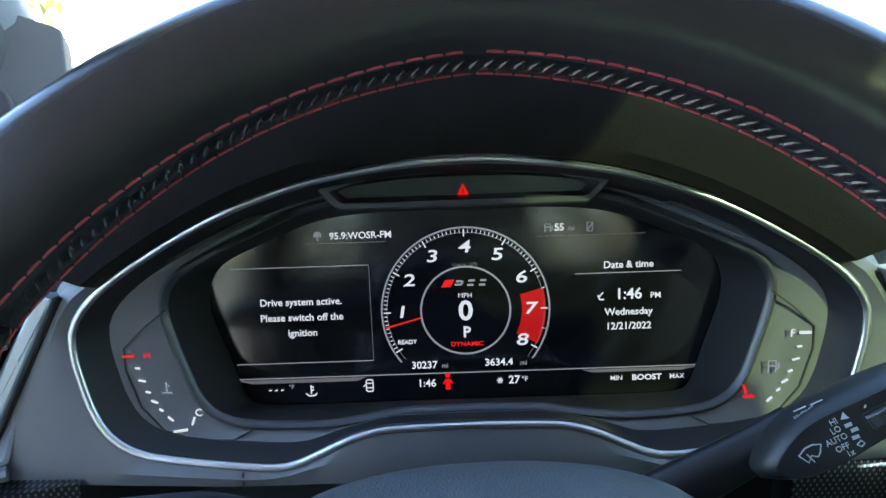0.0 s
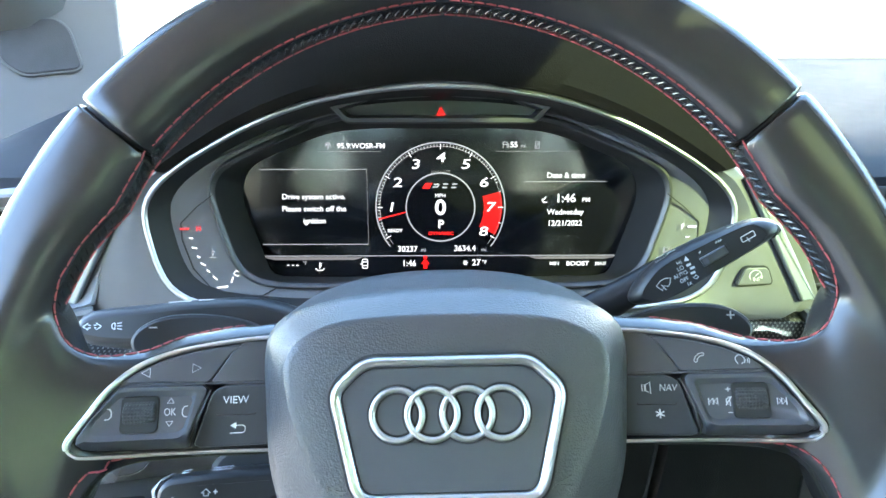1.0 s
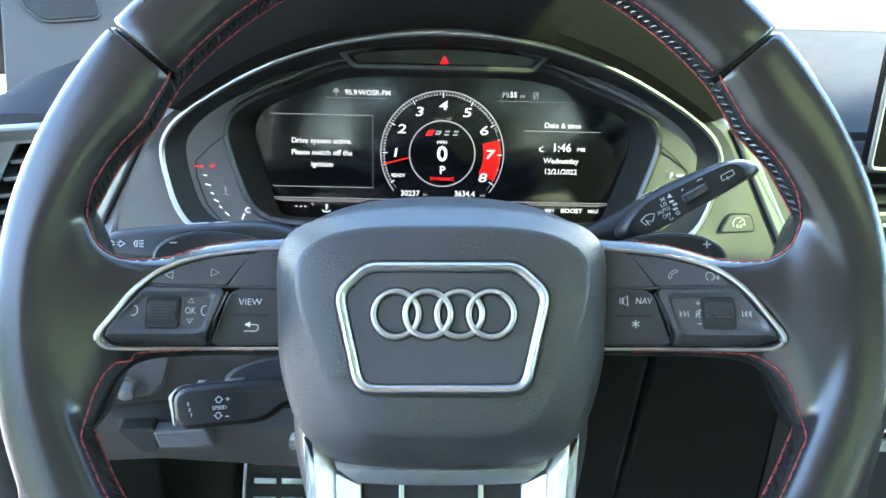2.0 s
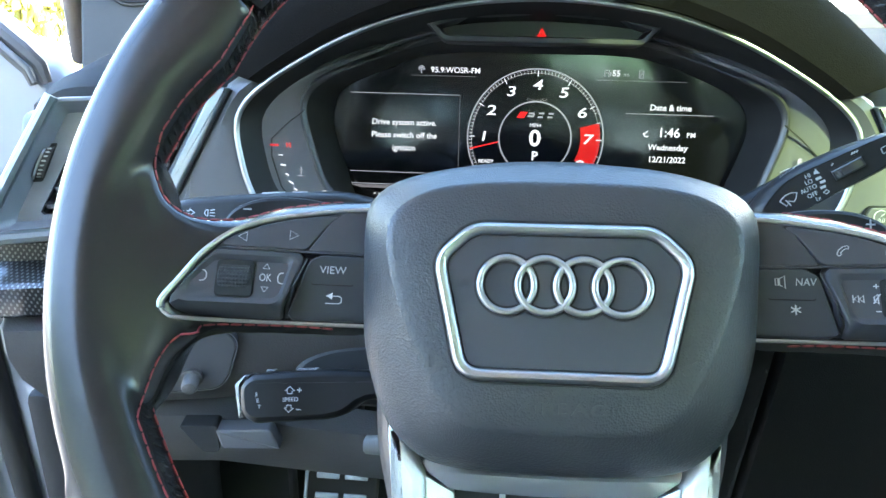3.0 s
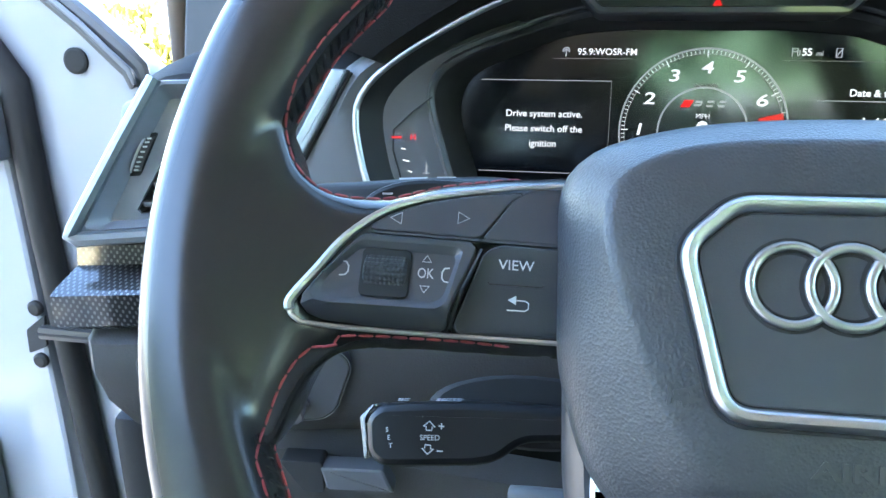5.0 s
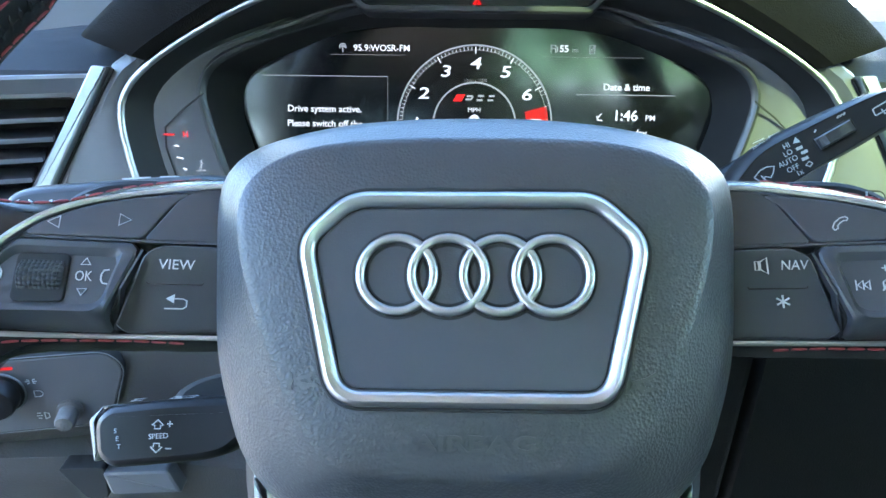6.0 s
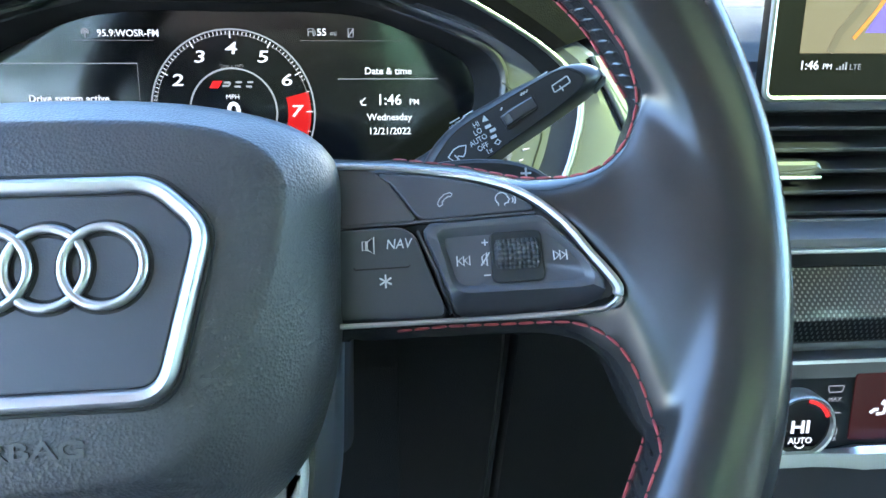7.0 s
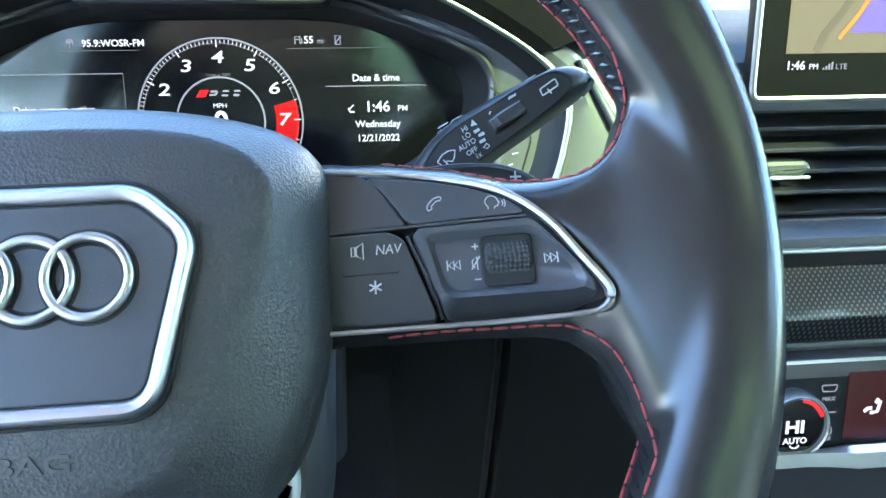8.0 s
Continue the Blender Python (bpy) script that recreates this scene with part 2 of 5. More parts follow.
def strip(lines, width, z, thick=0.0002, bm=None, closed=False):
    """Flat strokes of one width, for icons, lines and marks."""
    bm = bm or bmesh.new()
    for line in lines:
        P = [Vector((p[0], p[1])) for p in line]
        k = len(P)
        L, R = [], []
        for i in range(k):
            a = P[i - 1] if (closed or i) else P[i]
            b = P[(i + 1) % k] if (closed or i < k - 1) else P[i]
            d = (b - a).normalized()
            nrm = Vector((-d.y, d.x)) * (width / 2)
            L.append(P[i] + nrm)
            R.append(P[i] - nrm)
        for i in range(k if closed else k - 1):
            j = (i + 1) % k
            q = [L[i], L[j], R[j], R[i]]
            lo = [bm.verts.new((p.x, p.y, z - thick)) for p in q]
            hi = [bm.verts.new((p.x, p.y, z)) for p in q]
            bm.faces.new(hi)
            for s in range(4):
                bm.faces.new((lo[s], lo[(s + 1) % 4], hi[(s + 1) % 4], hi[s]))
    return bm


def patch(pts, z, thick=0.0002, bm=None):
    return plate(pts, z - thick, z, 0.0, bm)


def arc(cx, cy, r, a0, a1, n=16):
    return [(cx + r * math.cos(radians(a0 + (a1 - a0) * i / n)), cy + r * math.sin(radians(a0 + (a1 - a0) * i / n))) for i in range(n + 1)]


def lettering(body, height, parent, mat, x, y, z, name="lettering", align="CENTER", turn=0.0, shear=0.0, bold=0.0, stretch=1.0, thick=0.0001, label=""):
    """Words or numbers with capitals of the given height, lying in the parent's xy plane."""
    cu = bpy.data.curves.new("t", "FONT")
    cu.body, cu.size, cu.align_x, cu.align_y = body, height / 0.72, align, "CENTER"
    cu.shear, cu.offset, cu.extrude, cu.resolution_u = shear, bold, thick, 3
    ob = bpy.data.objects.new("t", cu)
    scene.collection.objects.link(ob)
    bpy.context.view_layer.update()
    me = bpy.data.meshes.new_from_object(ob.evaluated_get(bpy.context.evaluated_depsgraph_get()))
    bpy.data.objects.remove(ob)
    me.materials.clear()
    me.materials.append(mat)
    out = new(name, me)
    out.parent = parent
    out.matrix_basis = pose(x, y, z, 0, 0, turn) @ Matrix.Diagonal((stretch, 1, 1, 1))
    return tagged(out, label)


WHEEL = pose(0, 0.125, 1.135, 90 - 28, 0, 0) @ pose(0, 0, 0, 0, 0, 1.0)
CLUSTER = pose(0, 0.390, 1.150, 90 - 9, 0, 0)


# ---- steering wheel ----
wheel = thing("steering_wheel", "black leather sports steering wheel with red stitching and silver trim", "steering wheel", WHEEL)
RC, R_OUT, RIM_W, RIM_B = Vector((0.0016, 0.006)), 0.2015, 0.008, 0.0164
R_IN = ((-90, .1700), (-60, .1685), (-40, .1670), (-23, .1674), (-17, .1688), (-12, .1704), (0, .1712), (8, .1708), (12.8, .1694), (17, .1670), (23, .1650), (31, .1592), (40, .1625), (57, .1645), (72, .1670), (90, .1700))


def rim_point(a, phi, grow=1.0):
    """A point of the rim's surface: a is the angle round the wheel, phi round the grip."""
    e = math.degrees(math.asin(max(-1, min(1, math.sin(radians(a))))))
    r_in = float(np.interp(e, [k for k, _ in R_IN], [r for _, r in R_IN]))
    half = (R_OUT - r_in) / 2
    c, s = math.cos(radians(phi)), math.sin(radians(phi))
    pw = 0.68 if phi < 90 else 0.86
    r = R_OUT - half + half * grow * math.copysign(abs(c) ** pw, c)
    w = RIM_W + RIM_B * grow * math.copysign(abs(s) ** pw, s)
    return Vector((RC.x + r * math.cos(radians(a)), RC.y + r * math.sin(radians(a)), w))


def rim_section(a0, a1):
    n = max(6, int(abs(a1 - a0) / 2.2))
    steps = [a0 + 0.12, a0 + 0.35] + [a0 + 0.7 + (a1 - a0 - 1.4) * i / n for i in range(n + 1)] + [a1 - 0.35, a1 - 0.12]
    grows = [0.90, 0.97] + [1.0] * (n + 1) + [0.97, 0.90]
    return loft([[rim_point(a, 360 * j / 32, g) for j in range(32)] for a, g in zip(steps, grows)], caps=(True, True))


part("rim_core", loft([[rim_point(3 * k, 360 * j / 24, .80) for j in range(24)] for k in range(121)]), DARK, wheel)
part("rim_upper", rim_section(40, 140), RIM, wheel)
part("rim_lower", rim_section(238, 302), RIM, wheel)

# lacing ridge between the two rows of thread, along the inside of the grip
_lace = bmesh.new()
bmesh.ops.create_icosphere(_lace, subdivisions=1, radius=1, matrix=Matrix.Diagonal((0.0044, 0.0010, 0.0009, 1)))
lace_mesh = bpy.data.meshes.new("lace")
_lace.to_mesh(lace_mesh)
_lace.free()
lace_mesh.materials.append(RIM)
for i in range(210):
    a = -52 + 284 * i / 209
    e = math.degrees(math.asin(math.sin(radians(a))))
    if -13 < e < 12:
        continue
    p, q = rim_point(a, 164, 1.0), rim_point(a + 1.6, 189, 1.0)
    ob = new("lace", lace_mesh)
    ob.parent = wheel
    ob.matrix_basis = Matrix.Translation((p + q) / 2) @ (q - p).to_track_quat("X", "Z").to_matrix().to_4x4()

# one red stitch, shared by all
_st = bmesh.new()
tube([(-.0023, 0, -.0003), (-.0019, 0, .0001), (0, 0, .00025), (.0019, 0, .0001), (.0023, 0, -.0003)], [.00020, .00038, .00046, .00038, .00020], 6, bm=_st)
stitch_mesh = bpy.data.meshes.new("stitch")
_st.to_mesh(stitch_mesh)
_st.free()
stitch_mesh.materials.append(STITCH)


def sew(p, q, parent=wheel):
    ob = new("stitch", stitch_mesh)
    ob.parent = parent
    ob.matrix_basis = Matrix.Translation((p + q) / 2) @ (q - p).to_track_quat("X", "Z").to_matrix().to_4x4()


def stitch_run(line, pitch=0.0053, fill=0.90):
    """Stitches of one length along a line."""
    marks, go = [line[0]], pitch * fill
    for p, q in zip(line, line[1:]):
        d = (q - p).length
        done = 0.0
        while d - done >= go:
            done += go
            marks.append(p.lerp(q, done / d))
            go = pitch * (1 - fill) if len(marks) % 2 == 0 else pitch * fill
        go -= d - done
    for p, q in zip(marks[0::2], marks[1::2]):
        sew(p, q)


# side spokes: leather that flows from the button blocks into the rim
TOP_EDGE = ((.066, .0430), (.095, .0408), (.115, .0376), (.130, .0318), (.140, .0290), (.147, .0282), (.1525, .0290), (.1575, .0325), (.1605, .0380), (.1625, .0440), (.1650, .0520), (.170, .0630), (.186, .0850))
LOW_EDGE = ((.070, -.0198), (.125, -.0198), (.137, -.0200), (.1455, -.0222), (.1515, -.0280), (.1552, -.0372), (.1575, -.0460), (.162, -.0560), (.170, -.0690), (.186, -.0900))
FALL = ((.070, .016), (.132, .016), (.145, .009), (.153, .005), (.160, .003), (.186, .003))
HEIGHT = ((.070, -.0090), (.110, -.0060), (.130, .0005), (.145, .0062), (.150, .0084), (.155, .0106), (.160, .0132), (.165, .0159), (.170, .0186), (.175, .0211), (.180, .0230), (.186, .0240))
TRIM_HEIGHT = ((.070, -.0090), (.110, -.0060), (.130, .0005), (.145, .0060), (.157, .0105), (.168, .0165))
KEY_SLOPE = ((.0, -.0216), (.090, -.0045), (.180, .0126))


def table(u, rows):
    return float(np.interp(u, [r[0] for r in rows], [r[1] for r in rows]))


def key_height(x, y):
    """The face of the keys: it slopes up to the rim and falls away towards its upper edge."""
    return table(abs(x), KEY_SLOPE) + .0035 - .15 * (max(-.006, y) - .0025) - (.0011 * ((-.006 - y) / .002) ** 2 if y < -.006 else 0)


def shift(u):
    """The rim stands a little to one side of the hub."""
    return 0.0016 * max(0.0, min(1.0, (u - .12) / .03))


TRIM_TOP = ((.074, .090, .1065, .1205, .1310, .1408, .1482, .1536), (.0340, .0327, .0303, .0268, .0218, .0130, .0022, -.0058))


RIDGE = ((-.062, .1660), (-.0485, .1655), (-.039, .1632), (-.0245, .1598), (-.014, .1572), (-.006, .1540))


def face_height(u, v):
    """The spoke's face: a smooth ramp up to the grip, falling away inside the ridge below the trim's tip."""
    h = table(u, HEIGHT)
    if v > -.006:
        return h
    drop = min(.0042, .60 * max(0.0, table(v, RIDGE) - u))
    return h - drop * min(1.0, (-.006 - v) / .010) * max(0.0, min(1.0, (u - .134) / .014))


def spoke(side):
    rings = []
    us = [.066 + .117 * i / 60 for i in range(61)]
    for u in us:
        t, b = table(u, TOP_EDGE), table(u, LOW_EDGE)
        ring = []
        for k in range(25):
            f = k / 24
            s = abs(2 * f - 1)
            x, y = side * u + shift(u), b + (t - b) * f
            sunk_in = .006 if u < .153 and -.0118 < y < float(np.interp(u, *TRIM_TOP)) - .0022 else 0.0
            ring.append(Vector((x, y, face_height(u, y) - sunk_in - table(u, FALL) * s ** 4.5)))
        for k in range(9):
            f = 1 - k / 8
            ring.append(Vector((side * u + shift(u), b + (t - b) * (0.1 + 0.8 * f), -0.018)))
        rings.append(ring)
    return loft(rings, caps=(True, True))


def grip(side):
    """One side of the rim and its spoke, run together into one leather skin."""
    bm = rim_section(-58, 40) if side > 0 else rim_section(140, 238)
    me = bpy.data.meshes.new("joined")
    other = spoke(side)
    bmesh.ops.recalc_face_normals(other, faces=other.faces)
    other.to_mesh(me)
    other.free()
    bmesh.ops.recalc_face_normals(bm, faces=bm.faces)
    bm.from_mesh(me)
    bmesh.ops.recalc_face_normals(bm, faces=bm.faces)
    bm.to_mesh(me)
    bm.free()
    ob = bpy.data.objects.new("joined", me)
    scene.collection.objects.link(ob)
    rm = ob.modifiers.new("skin", "REMESH")
    rm.mode, rm.voxel_size = "VOXEL", 0.0011
    sm = ob.modifiers.new("ease", "SMOOTH")
    sm.factor, sm.iterations = 0.5, 50
    bpy.context.view_layer.update()
    skin = bpy.data.meshes.new_from_object(ob.evaluated_get(bpy.context.evaluated_depsgraph_get()))
    bpy.data.objects.remove(ob)
    tree = BVHTree.FromPolygons([v.co for v in skin.vertices], [p.vertices for p in skin.polygons])
    for p in skin.polygons:
        p.use_smooth = True
    skin.name = "rim_grip"
    skin.materials.clear()
    skin.materials.append(RIM)
    out = new("rim_grip", skin)
    out.parent = wheel
    tagged(out)
    return tree


LOW_SEAM = ((.1563, -.0440, .0115), (.1552, -.0365, .0110), (.1515, -.0270, .0090), (.1455, -.0212, .0060), (.1370, -.0190, .0010), (.1225, -.0192, -.0060), (.0900, -.0195, -.0140))
TOP_SEAM = ((.1615, .0440, .0110), (.1590, .0342, .0090), (.1530, .0304, .0040), (.1440, .0300, -.0020), (.1340, .0318, -.0075), (.1180, .0364, -.0170), (.0900, .0408, -.0215))

# silver trim round each button block, and the block's outline
TRIM = [(.074, .0340), (.090, .0327), (.1065, .0303), (.1205, .0268), (.1310, .0218), (.1408, .0130), (.1482, .0022), (.1536, -.0058), (.1543, -.0090), (.1525, -.0120), (.1460, -.0136), (.1150, -.0140), (.074, -.0142)]


def flip(pts, side):
    return [(side * p[0], *p[1:]) for p in pts]


for side in (-1, 1):
    grip_surface = grip(side)
    line = catmull([(side * x, y, table(x, TRIM_HEIGHT) + 0.0016) for x, y in TRIM], 6, closed=False)
    rs = [0.0009 + 0.0007 * max(0, (abs(p.x) - 0.10) / 0.055) if p.y > -0.010 else 0.0008 for p in line]
    part("spoke_trim", tube(line, rs, 8), CHROME, wheel, "satin silver trim line")
    block = [(p.x, p.y) for p in catmull(flip(TRIM, side), 4, closed=False)]
    bm = plate(block, -0.012, -0.0016, 0.0008)
    for v in bm.verts:
        v.co.z += key_height(v.co.x, v.co.y) - .0012
    part("button_block", bm, BUTTON, wheel)
    low = [rim_point(a, 157) - Vector((RC.x, 0, 0)) for a in np.linspace(-56, -20, 20)]
    top = [rim_point(a, 157) - Vector((RC.x, 0, 0)) for a in np.linspace(89, 18, 40)]
    for run, seam in ((low, LOW_SEAM), (top, TOP_SEAM)):
        line = catmull(run + [Vector(p) for p in seam], 4, closed=False)
        line = [Vector((side * p.x + .0016, p.y, p.z)) for p in line]
        laid = []
        for p in line:
            near, normal, _, far = grip_surface.find_nearest(p)
            laid.append(near + normal * .0001 if near is not None and far < .006 else p)
        stitch_run(laid)
    for a0, a1 in ((-56, -16), (15, 90)):
        stitch_run([Vector((RC.x + side * (p.x - RC.x), p.y, p.z)) for p in (rim_point(a, 194, 1.01) for a in np.linspace(a0, a1, 110))])


def seated(bm):
    """Lays a flat mesh on the slope of the keys, whose outer and lower ends stand nearer to the driver."""
    for v in bm.verts:
        v.co.z += key_height(v.co.x, v.co.y)
    return bm


def button(name, pts, side, r=0.0018, top=0.0003, edge=0.0006):
    """A key with a fine dark joint round it."""
    o = rounded(flip(pts, side), r)
    key = part(name, seated(plate(inset(o, -.00040), -0.004, top, edge)), BUTTON, wheel)
    part("key_joint", seated(plate(inset(o, -.00105), -0.003, -.0019, 0)), GAP, key)
    return key


def ring_round(pts, side, n=72):
    """An outline of one side's key, as n points seen from the middle of its roller."""
    return at_angles(flip(pts, side), n, (side * .1265, .0022))


OUTER_KEY = [(.1035, .0140), (.1355, .0144), (.1462, .0010), (.1510, -.0066), (.1503, -.0104), (.1445, -.0122), (.1120, -.0124), (.1100, -.0100), (.1020, .0115)]
TRAY_RIM = [(.1052, .0124), (.1360, .0126), (.1466, .0004), (.1486, -.0050), (.1470, -.0070), (.1122, -.0070), (.1092, -.0050)]
TRAY_FLOOR = [(.1074, .0098), (.1362, .0102), (.1450, .0004), (.1462, -.0035), (.1448, -.0048), (.1130, -.0048), (.1106, -.0030)]
for side in (-1, 1):
    part("blank_key", seated(plate(inset(rounded(flip([(.0740, .0332), (.0868, .0318), (.0916, .0282), (.0998, .0156), (.0740, .0152)], side), .0012), -.0004), -.004, .0003, .0006)), BUTTON, wheel)
    a = button("upper_key", [(.0890, .0307), (.1065, .0280), (.1190, .0247), (.1290, .0202), (.1340, .0164), (.1012, .0158), (.0935, .0272)], side, .0024)
    b = button("inner_key", [(.0745, .0134), (.0945, .0136), (.0990, .0112), (.1078, -.0126), (.0745, -.0126)], side, .0022)
    part("key_line", seated(strip([[(side * .0815, .0022), (side * .0818, .0016), (side * .0972, .0016), (side * .0976, .0022)]], 0.0004, 0.0005)), GAP, b)
    web = strip([flip([(.0745, .01465), (.0965, .01475), (.1012, .0149), (.1340, .0154)], side), flip([(.1002, .0122), (.1050, .0000), (.1094, -.0120)], side)], .0007, .0001, .003)
    part("key_web", seated(web), BUTTON, wheel)
    # outer key: a shallow tray with sloping sides round the roller
    o = [(p.x * side, p.y) for p in rounded(flip(OUTER_KEY, side), .0022)]
    rim_a, rim_b, floor = ring_round(o, side), ring_round([(p.x, p.y) for p in rounded(TRAY_RIM, .0016)], side), ring_round([(p.x, p.y) for p in rounded(TRAY_FLOOR, .0018)], side)
    c = part("outer_key", seated(loft([v3(inset(rim_a, -.0004), -.004), v3(inset(rim_a, -.0004), -.0003), v3(inset(rim_a, .0002), .0003), v3(rim_b, .0003), v3(toward(rim_b, floor, .12), .0001), v3(toward(rim_b, floor, .9), -.0016), v3(floor, -.0018), v3(toward(floor, [Vector((side * .1265, .0022))] * 72, .9), -.0018)], caps=(True, True))), BUTTON, wheel)
    part("key_joint", seated(plate(inset(rim_a, -.00105), -.004, -.0026, 0)), GAP, c)
    slot = rounded(flip([(.1206, .0104), (.1352, .0104), (.1352, -.0044), (.1206, -.0044)], side), .0022)
    part("roller_slot", seated(plate(slot, -.004, -.0010, 0.0004)), GAP, c)
    # knurled roller: rows of small ribs in a grid
    zc = key_height(.128, .003) - .0078
    rings = []
    for k in range(73):
        th = radians(16 + 148 * k / 72)
        row = []
        for j in range(41):
            u = .1216 + .0128 * j / 40
            end = min(1.0, min(j, 40 - j) / 3)
            r = .0080 - .0012 * (1 - end) ** 2 + .00036 * abs(math.sin(math.pi * k / 6)) + .00026 * abs(math.sin(math.pi * j / 4)) * end
            row.append(Vector((side * u, 0.0030 + r * math.cos(th) * 0.86, zc + (u - .128) * .19 + r * math.sin(th))))
        rings.append(row)
    part("roller", loft(rings, closed=False), ROLLER, c, "knurled black roller")


# printed marks on the keys
def key_mark(name, lines, width, closed=False, bm=None, up=.0006):
    bm = strip(lines, width * 0.85, up, bm=bm, closed=closed)
    cx = (min(v.co.x for v in bm.verts) + max(v.co.x for v in bm.verts)) / 2
    cy = (min(v.co.y for v in bm.verts) + max(v.co.y for v in bm.verts)) / 2
    for v in bm.verts:
        v.co.x, v.co.y = cx + (v.co.x - cx) * 0.84, cy + (v.co.y - cy) * 0.84
    return part(name, seated(bm), PRINT, wheel)


def key_word(body, h, x, y, up=.0006, **k):
    w = lettering(body, h, wheel, PRINT, x, y, 0, **k)
    slope = math.degrees(math.atan(0.19)) * (1 if x > 0 else -1)
    w.matrix_basis = pose(x, y, key_height(x, y) + up, 0, -slope, 0) @ pose(0, 0, 0, -8.5, 0, 0) @ Matrix.Diagonal((k.get("stretch", 1.0), 1, 1, 1))


key_word("VIEW", 0.0032, -.0897, .0076)
key_mark("return_mark", [[(-.0922, -.0062), (-.0862, -.0062), (-.0850, -.0054), (-.0850, -.0034), (-.0862, -.0026), (-.0895, -.0026)]], .0005, bm=patch([(-.0893, -.0010), (-.0922, -.0026), (-.0893, -.0042)], .0006))
key_word("OK", 0.0032, -.1162, .0035, -.0012, stretch=.75)
key_mark("up_mark", [[(-.1178, .0070), (-.1146, .0070), (-.1162, .0094)]], .0005, True, up=-.0014)
key_mark("down_mark", [[(-.1178, .0000), (-.1146, .0000), (-.1162, -.0024)]], .0005, True, up=-.0014)
key_mark("page_mark", [[(-.1415, .0062), (-.1396, .0060), (-.1386, .0046), (-.1386, .0024), (-.1396, .0012), (-.1415, .0010)]], .0006, up=-.0014)
key_mark("page_mark", [[(-.1092, .0062), (-.1108, .0060), (-.1116, .0046), (-.1116, .0024), (-.1108, .0012), (-.1092, .0010)]], .0006, up=-.0014)
key_mark("left_mark", [[(-.1282, .0200), (-.1242, .0222), (-.1242, .0178)]], .0005, True)
key_mark("right_mark", [[(-.1042, .0214), (-.1082, .0236), (-.1082, .0192)]], .0005, True)
key_word("NAV", 0.0030, .0946, .0085, stretch=.88, shear=.12)
key_mark("speaker_mark", [[(.0838, .0070), (.0838, .0102), (.0850, .0102), (.0850, .0070)], [(.0855, .0100), (.0878, .0116), (.0878, .0056), (.0855, .0072)]], .0006, True)
key_mark("star_mark", [[(.0905 + .0023 * math.cos(k * math.pi / 3 + .52), -.0022 + .0023 * math.sin(k * math.pi / 3 + .52)), (.0905 - .0023 * math.cos(k * math.pi / 3 + .52), -.0022 - .0023 * math.sin(k * math.pi / 3 + .52))] for k in range(3)], .0007)
key_mark("handset_mark", [[(.1066, .0186), (.1060, .0196), (.1068, .0214), (.1086, .0230), (.1104, .0235), (.1112, .0229), (.1107, .0220), (.1098, .0221), (.1086, .0213), (.1076, .0201), (.1078, .0193), (.1066, .0186)]], .0005)
key_mark("speech_mark", [arc(.1246, .0202, .0021, 15, 235), [(.1234, .0185), (.1234, .0176)], [(.1266, .0207), (.1273, .0197), (.1268, .0194), (.1268, .0186), (.1256, .0184), (.1254, .0176)], arc(.1268, .0194, .0016, -35, 35, 6), arc(.1268, .0194, .0024, -35, 35, 6)], .00045)
key_mark("plus_mark", [[(.1182, .0076), (.1204, .0076)], [(.1193, .0065), (.1193, .0087)]], .0005, up=-.0014)
key_mark("minus_mark", [[(.1182, -.0020), (.1204, -.0020)]], .0005, up=-.0014)
key_mark("mute_mark", [[(.1180, .0018), (.1180, .0036), (.1196, .0050), (.1196, .0004)]], .0005, True, strip([[(.1176, .0006), (.1206, .0050)]], .0005, -.0014), -.0014)
for x0, s in ((.1150, -1), (.1378, 1)):
    bm = bmesh.new()
    for d in (0, s * .0020):
        strip([[(x0 + d, .0042), (x0 + d, .0010), (x0 + d + s * .0018, .0026)]], .0005, -.0014, bm=bm, closed=True)
    key_mark("skip_mark", [[(x0 + s * .0042, .0044), (x0 + s * .0042, .0008)]], .0005, bm=bm, up=-.0014)

# airbag cover
PAD_OUT = at_angles(catmull(mirrored([(0, .0545), (.020, .0540), (.040, .0520), (.058, .0480), (.070, .0430), (.0770, .0350), (.0785, .0240), (.0780, .0080), (.0775, -.0080), (.0765, -.0200), (.0735, -.0330), (.0680, -.0480), (.0590, -.0595), (.0460, -.0665), (.0240, -.0690), (0, -.0695)])), 120)
PAD_IN = at_angles(catmull(mirrored([(0, .0412), (.018, .0411), (.036, .0400), (.050, .0370), (.0605, .0310), (.0652, .0220), (.0640, .0080), (.0585, -.0095), (.0512, -.0265), (.0425, -.0420), (.0330, -.0490), (.016, -.0508), (0, -.0512)])), 120)


def blend(f, k=1.0):
    return [(o * (1 - f) + i * f) * k for o, i in zip(PAD_OUT, PAD_IN)]


def swept(grow, narrow, z):
    """The cover's outline farther back, where its upper edge slopes up and away."""
    return [Vector((p.x * narrow, p.y * (grow if p.y > 0 else 1.0), z)) for p in PAD_OUT]


